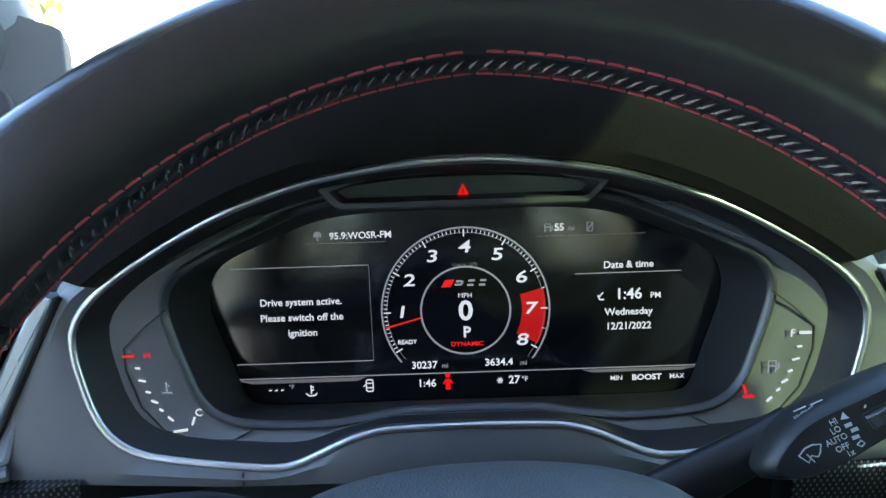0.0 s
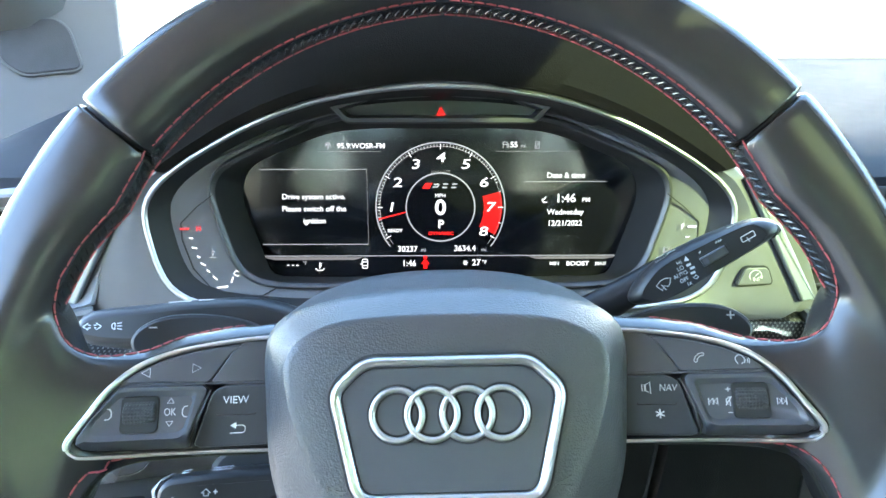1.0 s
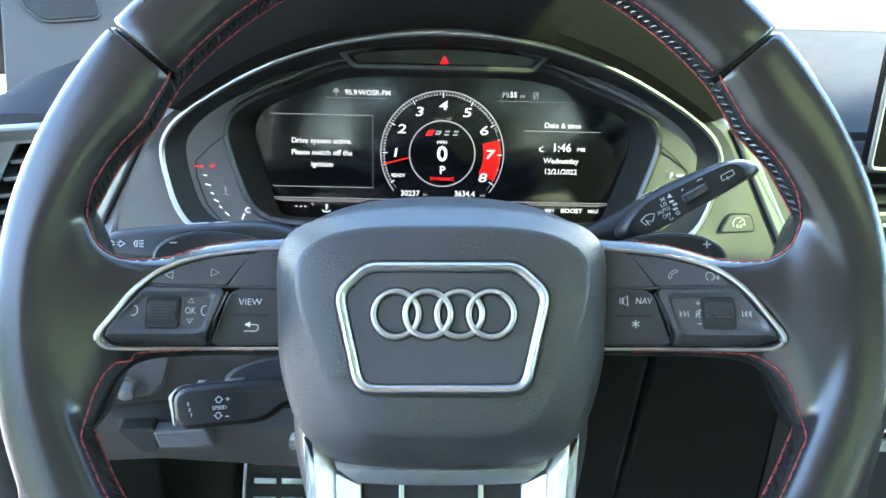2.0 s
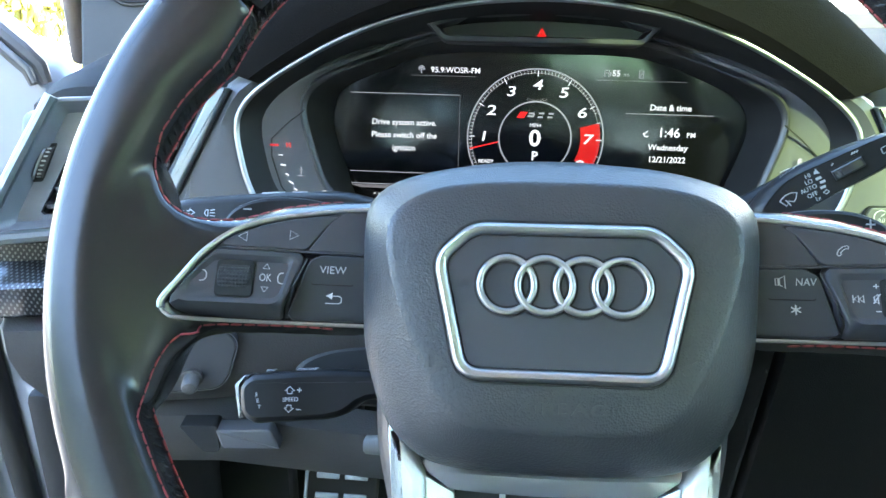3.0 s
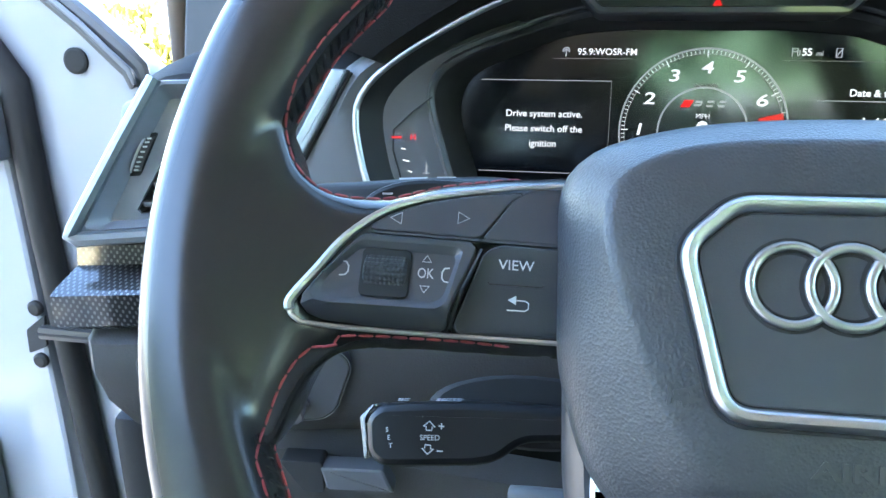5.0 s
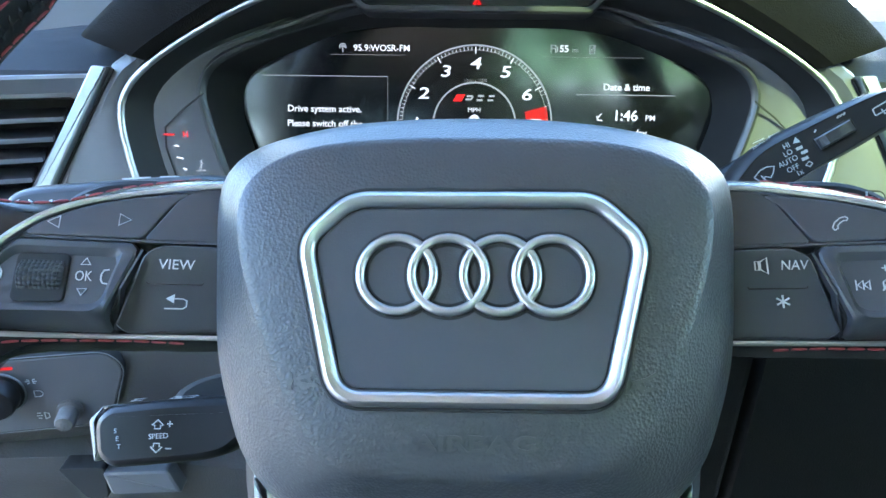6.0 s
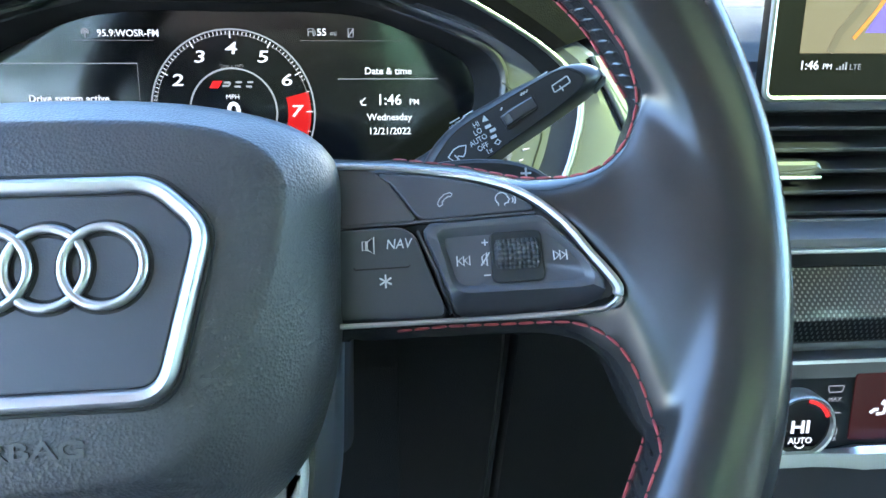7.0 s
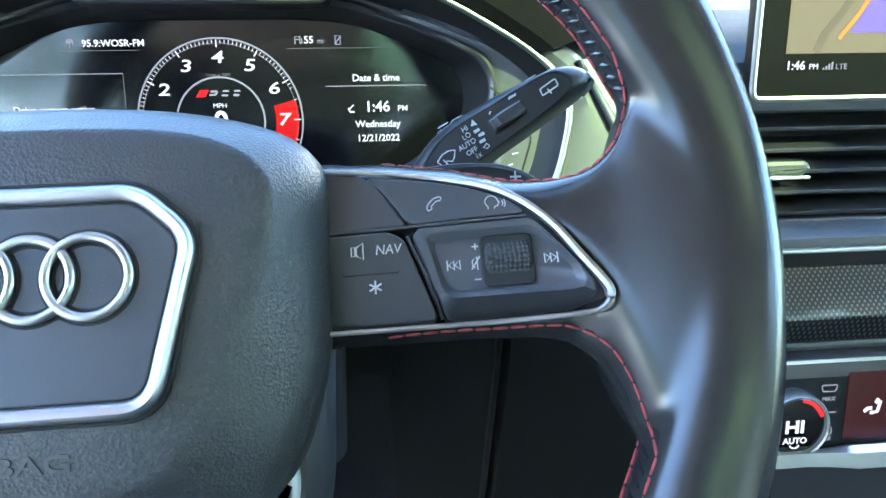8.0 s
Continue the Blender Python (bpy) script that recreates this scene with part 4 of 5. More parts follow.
bm = loft([hood_ring(.070, .0440), hood_ring(.078, .0250), hood_ring(.082, -.010), hood_ring(.082, -.070), hood_ring(.072, -.160), hood_ring(.050, -.300)], closed=False)
bmesh.ops.solidify(bm, geom=bm.faces[:], thickness=0.002)
part("shell", bm, HOOD, hood)


# ---- stalks on the steering column ----
column = thing("steering_column", "black steering column shroud with a tilt lever", "steering column", WHEEL)
part("shroud", loft([v3(rounded([(-w, t), (w, t), (w * .95, b), (-w * .95, b)], .012), z) for w, t, b, z in ((.050, .020, -.050, -.045), (.062, .034, -.066, -.060), (.068, .036, -.072, -.120), (.072, .040, -.080, -.240))], caps=(True, True)), DARK, column)
part("tilt_lever", loft([[Vector((x, -.0816 + h * math.cos(k * math.pi / 6), -.150 + .006 * math.sin(k * math.pi / 6))) for k in range(12)] for x, h in ((-.0985, .004), (-.0975, .0055), (-.085, .006), (-.060, .006), (-.03, .006))], caps=(True, True)), LEVER, column, "grey plastic tilt lever")

TILT = Matrix.Translation((.1476, .0725, -.0735)) @ Matrix.Rotation(radians(18), 4, Vector((.485, -.875, 0))) @ Matrix.Translation((-.1464, -.0725, .0705))
wiper = thing("wiper_stalk", "black wiper stalk with white printed wiper symbols", "control stalk", WHEEL @ TILT)
o = [(p.x, p.y) for p in catmull([(.1000, .0500), (.1035, .0575), (.110, .0655), (.119, .0727), (.1305, .0784), (.1425, .0839), (.157, .0891), (.169, .0922), (.178, .0908), (.1818, .0858), (.1770, .0806), (.1655, .0735), (.153, .0662), (.141, .0598), (.130, .0532), (.115, .0468), (.103, .0455)], 5)]
part("stem", loft([[Vector((x + .30 * h * math.sin(k * math.pi / 8), y + h * math.cos(k * math.pi / 8), -.095 + .55 * h * math.sin(k * math.pi / 8))) for k in range(16)] for x, y, h in ((.050, .026, .012), (.080, .040, .012), (.100, .051, .0105), (.115, .060, .010))], caps=(True, True)), LEVERBLACK, wiper)
mid = (.142, .0700)
skirt = at_angles(o, 120, mid)
face = at_angles([(p.x, p.y) for p in catmull([(.1312, .0542), (.1410, .0604), (.1525, .0673), (.1651, .0752), (.1729, .0813), (.1738, .0842), (.1725, .0863), (.1678, .0887), (.1638, .0886), (.1538, .0845), (.1373, .0766), (.1252, .0708), (.1172, .0654), (.1114, .0584), (.1089, .0545), (.1085, .0500), (.1180, .0480)], 4)], 120, mid)
part("lever", loft([v3(toward(skirt, face, f), z) for f, z in ((.6, -.097), (.15, -.093), (0, -.086), (.10, -.0795), (.45, -.0748), (.80, -.0726), (1.0, -.0718))], caps=(True, True)), STALK, wiper)
part("lever_edge", tube([(p.x, p.y, -.0719) for p in toward(face, [Vector(mid)] * 120, .03)], .0003, 6, closed=True), DARK, wiper)
part("end_cap", plate(rounded([(.1742, .0912), (.1800, .0888), (.1826, .0852), (.1782, .0806), (.1768, .0808), (.1796, .0852), (.1735, .0898)], .0008), -.090, -.0785, .0012), FACE, wiper, "dark grey end cap")
sw = rounded([(.1376, .0716), (.1524, .0795), (.1548, .0735), (.1410, .0653)], .0018)
part("rocker_well", plate(sw, -.076, -.0711, .0002), GAP, wiper)
rows = []
for k in range(17):
    u = -.0074 + .0148 * k / 16
    top = .0010 + .0020 * math.sin(math.pi * min(1.0, (k + 3) / 18)) + (.0004 if k in (1, 4) else 0)
    rows.append([Vector((u, -.0026, -.003)), Vector((u, -.0026, top - .0006)), Vector((u, -.0020, top)), Vector((u, .0020, top)), Vector((u, .0026, top - .0006)), Vector((u, .0026, -.003))])
rocker = part("rocker", loft(rows, caps=(True, True)), PANEL, wiper, "black rocker switch", m=pose(.14645, .07248, -.0714, 0, 0, 29.3))
ZS = -.0714
for body, x, y in (("HI", .1284, .0691), ("LO", .1290, .0661), ("AUTO", .1290, .0626), ("OFF", .1308, .0597), ("1x", .1333, .0578)):
    lettering(body, .0023, wiper, PRINT, x, y, ZS, turn=26, stretch=.9)
part("front_wiper_mark", strip([[(.1159, .0566), (.1182, .0595), (.1207, .0608), (.1237, .0610), (.1232, .0579), (.1224, .0564), (.1202, .0568), (.1192, .0541), (.1159, .0566)], [(.1186, .0573), (.1212, .0544)]], .0005, ZS), PRINT, wiper)
part("rear_wiper_mark", strip([rounded([(.1602, .0820), (.1665, .0856), (.1677, .0829), (.1656, .0817), (.1612, .0793)], .0005, 2)], .0005, ZS, closed=True, bm=strip([[(.1633, .0818), (.1648, .0798)]], .0005, ZS)), PRINT, wiper)
part("speed_mark", patch([(.1310, .0700), (.1318, .0728), (.1338, .0705)], ZS), PRINT, wiper)
for x, y in ((.1333, .0680), (.1352, .0663), (.1354, .0636)):
    part("speed_bar", strip([[(x - .0012, y - .0005), (x + .0012, y + .0005)]], .0013, ZS), PRINT, wiper)
part("drop_mark", strip([[(.1370, .0624), (.1356, .0608), (.1372, .0602), (.1382, .0614)]], .0005, ZS, closed=True), PRINT, wiper)
for i, (x, y) in enumerate(((.1390, .0741), (.1475, .0793), (.1486, .0798), (.1497, .0803))):
    part("interval_mark", strip([[(x, y), (x + .0006, y + .0012)]], .0006, ZS), PRINT, wiper)
# symbols on the upper edge of the lever
lettering("FRONT", .0019, wiper, PRINT, .1200, .0712, -.0770, turn=31)
for x, y in ((.1185, .0728), (.1245, .0752), (.1565, .0884), (.1628, .0900)):
    part("upper_mark", strip([[(x - .0022, y - .0010), (x + .0022, y + .0010)]], .0004, -.0774, .0005), PRINT, wiper)

signal = thing("indicator_stalk", "black indicator stalk with light and arrow symbols", "control stalk", WHEEL @ pose(.004, .0032, .002))
o = [(p.x, p.y) for p in catmull([(-.070, .040), (-.100, .0520), (-.130, .0525), (-.165, .0500), (-.190, .0475), (-.1985, .0410), (-.1970, .0320), (-.185, .0275), (-.150, .0250), (-.100, .0220), (-.070, .018)], 6)]
part("lever", loft([v3(inset(o, d), z) for d, z in ((.004, -.096), (.0010, -.092), (0, -.085), (.0006, -.078), (.0028, -.0735), (.0045, -.0722), (.0058, -.0718))], caps=(True, True)), STALK, signal)
part("arrows_mark", strip([[(-.1925, .0385), (-.1898, .0403), (-.1898, .0392), (-.1885, .0392)], [(-.1885, .0378), (-.1898, .0378), (-.1898, .0367), (-.1925, .0385)], [(-.1868, .0392), (-.1856, .0392), (-.1856, .0403), (-.1829, .0385), (-.1856, .0367), (-.1856, .0378), (-.1868, .0378)]], .0005, ZS), PRINT, signal)
part("beam_mark", strip([arc(-.1758, .0385, .0017, 90, 270, 8), [(-.1758, .0402), (-.1758, .0368)], [(-.1748, .0398), (-.1722, .0402)], [(-.1748, .0385), (-.1722, .0385)], [(-.1748, .0372), (-.1722, .0368)]], .0004, ZS), PRINT, signal)
part("upper_mark", strip([[(-.1500, .0505), (-.1380, .0512)], [(-.1340, .0514), (-.1260, .0516)]], .0008, -.0768, .0003), PRINT, signal)

part("lever_opening", loft([[Vector((-.088 + .046 * k * math.cos(j * math.pi / 16), -.040 + .016 * k * math.sin(j * math.pi / 16), z)) for j in range(32)] for k, z in ((1.0, -.125), (1.0, -.114), (.92, -.112))], caps=(True, True)), GAP, column, "dark opening round the lever")

cruise = thing("cruise_stalk", "black cruise control lever with speed symbols", "control stalk", WHEEL @ pose(0, .0022, 0))
o = rounded([(-.1555, -.0480), (-.1500, -.0420), (-.1200, -.0385), (-.0940, -.0375), (-.0560, -.0385), (-.0560, -.0500), (-.0900, -.0530), (-.0985, -.0608), (-.1080, -.0635), (-.1470, -.0672), (-.1535, -.0625)], [.004, .006, .02, .01, .004, .004, .006, .006, .008, .006, .006], 6)
part("lever", loft([v3(inset(o, d), z) for d, z in ((.004, -.108), (.0008, -.105), (0, -.100), (.0002, -.0885), (.0014, -.0860), (.0034, -.0850))], caps=(True, True)), LEVERBLACK, cruise)
part("end_cap", plate(rounded([(-.1580, -.0480), (-.1525, -.0420), (-.1495, -.0424), (-.1535, -.0480), (-.1512, -.0640), (-.1545, -.0648)], .0012), -.104, -.0866, .0018), SATINGREY, cruise, "grey end button")
ZC = -.0846
lettering("SPEED", .0022, cruise, PRINT, -.1270, -.0538, ZC, turn=4)
for s, y in ((1, -.0488), (-1, -.0586)):
    part("speed_arrow", strip([[(-.1300, y - s * .0006), (-.1276, y + s * .0016), (-.1252, y - s * .0006), (-.1264, y - s * .0006), (-.1264, y - s * .0020), (-.1288, y - s * .0020), (-.1288, y - s * .0006)]], .0005, ZC, closed=True, bm=strip([[(-.1238, y), (-.1214, y)]] + ([[(-.1226, y - .0012), (-.1226, y + .0012)]] if s > 0 else []), .0005, ZC)), PRINT, cruise)
for k, c in enumerate("SET"):
    lettering(c, .0020, cruise, PRINT, -.1450 + .0010 * k, -.0520 - .0031 * k, ZC, turn=4)
# the lever's upper face carries two more lines
topface = WHEEL @ pose(-.1290, -.0402, -.0955, -83, 0, 4)
for body, x, y in (("OFF", -.0125, .0022), ("CANCEL", .0075, .0022), ("ON", -.0120, -.0022), ("RESUME", .0075, -.0022)):
    w = lettering(body, .0022, cruise, PRINT, 0, 0, 0)
    w.matrix_basis = WHEEL.inverted() @ topface @ pose(x, y, .0012)

# ---- dashboard ----
dash = thing("dashboard", "dark grey moulded dashboard with silver and carbon trim", "dashboard", kind="structure")
# crown of the dash, from the driver's edge to the foot of the windscreen
def crown_piece(x0, x1, near, n):
    """A length of the dash top; near is where its front edge stands at each end."""
    rows = []
    for f, z in ((0, 1.160), (.012, 1.176), (.05, 1.186), (.14, 1.194), (.32, 1.197), (.55, 1.199), (.80, 1.201), (.97, 1.198), (1.0, 1.170)):
        row = []
        for i in range(n):
            x = x0 + (x1 - x0) * i / (n - 1)
            y0 = near[0] + (near[1] - near[0]) * i / (n - 1)
            row.append(Vector((x, y0 + (.930 - y0) * f, z - .03 * max(0, (abs(x - .37) - .70) / .2) - .010 * max(0, (-.300 - x) / .056) ** 3)))
        rows.append(row)
    bm = loft(rows, closed=False)
    bmesh.ops.solidify(bm, geom=bm.faces[:], thickness=0.003)
    return bm


part("dash_crown", crown_piece(-.356, -.2065, (.345, .350), 14), DASHTOP, dash, "grained grey dash top")
part("dash_crown", crown_piece(-.2065, .2065, (.470, .470), 10), DASHTOP, dash)
part("dash_crown", crown_piece(.2065, 1.12, (.345, .345), 20), DASHTOP, dash, "grained grey dash top")
part("dash_end", plate(rounded([(.330, 1.160), (.38, 1.162), (.40, 1.150), (.40, .80), (.32, .93), (.290, 1.035), (.300, 1.083)], .008), 0, .012, .003), DASH, dash, m=Matrix(((0, 0, -1, -.340), (1, 0, 0, 0), (0, 1, 0, 0), (0, 0, 0, 1))))
part("dash_core", box(-.35, 1.10, .430, .55, .94, 1.165), DARK, dash)
# foot of the windscreen
part("windscreen_foot", box(-.42, 1.16, .905, .99, 1.10, 1.2165, bevel=.005), GRILLE, dash)


# end vent beside the door
EV = Matrix.Translation((-.2915, .3080, 1.1310)) @ Matrix.Rotation(radians(24), 4, "Z") @ Matrix.Rotation(radians(90 - 9), 4, "X")
vent = thing("side_air_vent", "dark side air vent with silver frame and ribbed thumbwheel", "air vent", EV)
SLANT = [(-.0725, -.0390), (.0520, -.0390), (.0830, .0450), (-.0180, .0450)]
o = rounded(SLANT, [.005, .002, .002, .004])
MIDV = (.006, .001)
frame_a = at_angles(o, 120, MIDV)
inner_a = at_angles(rounded([(-.0530, -.0342), (.0370, -.0342), (.0750, .0345), (-.0130, .0345)], .002), 120, MIDV)
throat_a = at_angles(rounded([(-.0385, -.0310), (.0302, -.0310), (.0692, .0325), (-.0012, .0325)], .0008), 120, MIDV)
part("frame", loft([v3(frame_a, -.030), v3(frame_a, .000), v3(toward(frame_a, inner_a, .08), .0030), v3(toward(frame_a, inner_a, .25), .0034), v3(toward(frame_a, inner_a, .36), .0015), v3(toward(frame_a, inner_a, .88), -.006), v3(inner_a, -.0085)]), VENTFACE, vent)
part("frame_trim", tube([(-.0190, .0460, .0035), (-.0440, .0060, .0040), (-.0700, -.0365, .0040), (-.0722, -.0405, .0040), (-.0690, -.0428, .0040), (-.020, -.0428, .0040), (.050, -.0428, .0035)], .0042, 8), BLADE, vent, "satin silver edge")
part("panel", loft([v3(toward(frame_a, inner_a, .9), -.0080), v3(throat_a, -.0075), v3(throat_a, -.034)]), VENTFACE, vent)
part("throat", loft([v3(inset(throat_a, .0004), -.012), v3(inset(throat_a, .0005), -.033), v3(toward(throat_a, [Vector(MIDV)] * 120, .95), -.034)], caps=(False, True)), GAP, vent)
for k in range(5):
    y = -.0229 + .0115 * k
    x0, x1 = -.0378 + (y + .0282) * .587, .0285 + (y + .0282) * .615
    lou = part("louvre", box(x0, x1, -.0014, .0014, -.0085, .0085, bevel=.0006), PANEL, vent, m=pose(0, y, -.019, 20))
    # light along the louvre's front edge, put in as a paler strip
    part("louvre_lit_edge", box(x0 + .001, x1 - .001, -.0017, .0011, .0078, .0092, bevel=.0004), VENTFACE, lou, "pale strip for the light on the louvre edge")
tw = []
for k in range(21):
    th = radians(15 + 150 * k / 20)
    tw.append([Vector((-.0305 + .0112 * math.cos(th) * .50 + dx, .0036 + .0112 * math.cos(th), -.0122 + .0112 * math.sin(th))) for dx in (-.0029, -.0021, .0021, .0029)])
wl = loft(tw, closed=False)
part("thumbwheel_slot", plate(rounded([(-.0400, -.0088), (-.0332, -.0088), (-.0210, .0158), (-.0278, .0158)], .0015), -.013, -.0069, 0), GAP, vent)
knurl = part("thumbwheel", wl, PANEL, vent, "ribbed thumbwheel")
part("thumbwheel_edge", tube([(p[0].x, p[0].y, p[0].z + .0003) for p in tw], .0007, 6), SILVER, knurl)
for k in range(3, 18, 2):
    p = tw[k][1].lerp(tw[k][2], .5)
    part("thumbwheel_rib", box(-.0012, .0012, -.0005, .0005, -.0004, .0006), SILVER, knurl, m=Matrix.Translation(p))

# carbon and silver ledges under the vents
lg = loft([[Vector((x, y + (x + .352) * .25, z)) for x in (-.358, -.356, -.205)] for y, z in ((.300, 1.0830), (.281, 1.0825), (.279, 1.0710), (.2560, 1.0635), (.2530, 1.0615), (.2532, 1.0430), (.2620, 1.0375), (.300, 1.0350))], closed=False)
bmesh.ops.solidify(lg, geom=lg.faces[:], thickness=0.002)
part("carbon_inlay", lg, CARBON, dash, "glossy carbon weave inlay")

# ---- lower dash on the driver's side ----
kp = thing("knee_panel", "dark grey grained knee panel with headlight switch", "knee panel", kind="structure")
rows = []
for y, z in ((.330, 1.040), (.268, 1.038), (.256, 1.032), (.2520, 1.015), (.2535, .998), (.2590, .980), (.2700, .966), (.3000, .958), (.330, .952)):
    x0 = float(np.interp(z, (.952, .9575, .975, .996, 1.016, 1.035), (-.318, -.323, -.3325, -.344, -.350, -.353)))
    row = []
    for f in (0, .012, .03, .07, .15, .28, .42, .56, .70, .85, 1):
        x = x0 + (.05 - x0) * f
        row.append(Vector((x, y + .22 * max(0, x + .335) + .020 * (1 - min(1, f / .03)) ** 2, z)))
    rows.append(row)
bm = loft(rows, closed=False)
bmesh.ops.solidify(bm, geom=bm.faces[:], thickness=0.004)
part("upper_shell", bm, KNEE, kp)
rows = []
for y, z in ((.300, .962), (.285, .950), (.286, .930), (.298, .904), (.304, .897), (.345, .900)):
    rows.append([Vector((x, y + .10 * (x + .33), z - .014 * max(0, (x + .23) / .1))) for x in np.linspace(-.33, .035, 12)])
bm = loft(rows, closed=False)
bmesh.ops.solidify(bm, geom=bm.faces[:], thickness=0.004)
part("lower_shell", bm, KNEE, kp)
SW = Matrix.Translation((-.2480, .2745, 1.0078)) @ Matrix.Rotation(radians(12), 4, "Z") @ Matrix.Rotation(radians(90 + 8), 4, "X")
lights = thing("headlight_switch", "grey headlight switch panel with a small round dimmer", "switch panel", SW)
o = rounded([(-.066, .022), (.046, .024), (.054, .014), (.044, -.016), (.036, -.024), (-.066, -.026)], .009)
part("plate_gap", plate(inset(o, -.0012), -.004, .0045, .0003), GAP, lights)
part("plate", plate(o, -.003, .0052, .0008), FACE, lights)
part("plate_edge", tube([(*p, .0046) for p in inset(o, -.0010)], .0004, 6, closed=True), LEVER, lights)
rk = part("rotary_knob", loft([[Vector((-.0115 + r * math.cos(k * math.pi / 16), .0032 + r * math.sin(k * math.pi / 16), z)) for k in range(32)] for r, z in ((.0125, .004), (.0125, .0075), (.0112, .0085), (.0108, .0165), (.0098, .0178), (.006, .0182))], caps=(True, True)), LEVERBLACK, lights, "black rotary light knob")
part("knob_ring", tube([(-.0115 + .0126 * math.cos(k * math.pi / 20), .0032 + .0126 * math.sin(k * math.pi / 20), .0062) for k in range(40)], .0007, 6, closed=True), BLADE, rk)
part("off_mark", strip([[(-.0090, .0185), (-.0025, .0185)]], .0016, .0055), RED, lights)
knob = loft([[Vector((.0215 + r * math.cos(k * math.pi / 10), -.0125 + r * math.sin(k * math.pi / 10), z)) for k in range(20)] for r, z in ((.0072, .004), (.0072, .008), (.0056, .0085), (.0054, .017), (.0045, .0185), (.002, .019))], caps=(True, True))
part("dimmer_knob", knob, KNEE, lights, "small round dimmer")
part("lamp_mark", strip([arc(.0075, .0004, .0020, -90, 90, 8), [(.0075, .0024), (.0050, .0024), (.0050, -.0016), (.0075, -.0016)]], .0005, .0055), PRINT, lights)
part("fog_mark", strip([[(.0030, -.0150), (.0062, -.0150)], [(.0036, -.0132), (.0056, -.0132)], [(.0036, -.0168), (.0056, -.0168)], [(.0075, -.0175), (.0075, -.0128), (.0098, -.0140), (.0098, -.0165), (.0075, -.0175)]], .0005, .0055), PRINT, lights)
part("beam_mark", strip([[(.0020, .0089), (.0042, .0089)], [(.0056, .0089), (.0078, .0089)], [(.0028, .0104), (.0042, .0097)], [(.0056, .0097), (.0070, .0104)], [(.0028, .0074), (.0042, .0081)], [(.0056, .0081), (.0070, .0074)]], .0005, .0055), PRINT, lights)
REL = pose(-.197, .2840, .9440, 90, 0, 6)
release = thing("bonnet_release", "grey bonnet release handle in a dark slot under the knee panel", "release handle", REL)
part("slot", plate(rounded([(-.045, .010), (-.018, .010), (-.018, -.012), (-.030, -.012)], .003), -.010, .0035, .0005), GAP, release)
part("handle", plate(rounded([(-.020, .007), (.019, .007), (.026, -.010), (-.016, -.010)], .003), -.008, .0042, .0020), FACE, release)

single("kick_panel", box(-.372, -.346, .30, .82, .44, .955, bevel=.008), DARK, "black kick panel beside the driver's footwell", "kick panel", kind="structure")

# right-hand side of the driver's footwell
fr = thing("console_side", "black side panels of the centre console", "console panel", kind="structure")
bm = loft([[Vector((x, y, z)) for x, y, z in ((.097, .298, z), (.155 - .22 * max(0, 1.02 - z) * .4, .292, z), (.158 - .22 * max(0, 1.02 - z) * .4, .300, z))] for z in (1.060, 1.025, .98, .92, .85, .70)], closed=False)
bmesh.ops.solidify(bm, geom=bm.faces[:], thickness=0.003)
part("inner_panel", bm, SIDEPANEL, fr)
bm = loft([[Vector((x, y, z)) for x, y, z in ((.161 - .22 * max(0, 1.02 - z) * .4, .300, z), (.164 - .22 * max(0, 1.02 - z) * .4, .290, z), (.225, .286, z), (.258, .284, z), (.261, .292, z), (.262, .33, z))] for z in (1.060, 1.025, .98, .92, .85, .70)], closed=False)
bmesh.ops.solidify(bm, geom=bm.faces[:], thickness=0.003)
part("outer_panel", bm, SIDEPANEL, fr)
# mesh-textured trim between the cluster panel and the centre vents
single("carbon_strip", box(.170, .262, .322, .345, 1.018, 1.078, bevel=.003), CARBON, "carbon weave strip under the cluster panel", "trim strip", kind="structure")

# ---- centre stack ----
vent2 = thing("centre_air_vent", "wide centre air vent with dark louvres and a silver tab", "air vent", pose(.400, .338, 1.1150, 90 - 9, 0, 0))
o = rounded([(-.1440, -.0380), (.16, -.0380), (.16, .0560), (-.1880, .0560)], .003)
hole = rounded([(-.1230, -.0310), (.15, -.0310), (.15, .0330), (-.1480, .0330)], .003)
hole_a, outer_a = at_angles(hole, 96), at_angles(o, 96)
part("frame", loft([v3(outer_a, -.020), v3(outer_a, .000), v3(toward(outer_a, hole_a, .2), .0015), v3(toward(outer_a, hole_a, .95), .0012), v3(hole_a, -.001), v3(hole_a, -.030)]), FACE, vent2)
part("frame_groove", strip([[(-.176, .0455), (.155, .0455)]], .0012, .0018, .001), GAP, vent2)
part("throat", plate(hole, -.045, -.034, 0), GAP, vent2)
for k in range(5):
    y = -.0245 + .0128 * k
    part("louvre", box(-.1235 - (y + .031) * .39, .149, -.0014, .0014, -.011, .011, bevel=.0008), PANEL, vent2, m=pose(0, y, -.011, 18))
part("louvre_tab", plate(rounded([(-.092, -.0060), (-.054, -.0060), (-.0460, -.0010), (-.050, .0050), (-.092, .0050)], .003), -.010, .0050, .003), PANEL, vent2)
part("tab_edge", box(-.092, -.048, -.0066, -.0046, .0010, .0056, bevel=.0006), CHROME, vent2, "silver tab edge")
part("vent_shelf", box(.262, .62, .300, .345, 1.0735, 1.0830, bevel=.002), FACE, dash)
part("vent_trim", box(.262, .62, .297, .303, 1.0745, 1.0772, bevel=.001), CHROME, dash, "thin silver line")
# near-black box in place of the shade under the vent shelf
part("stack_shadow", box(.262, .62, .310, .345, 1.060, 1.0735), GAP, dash)
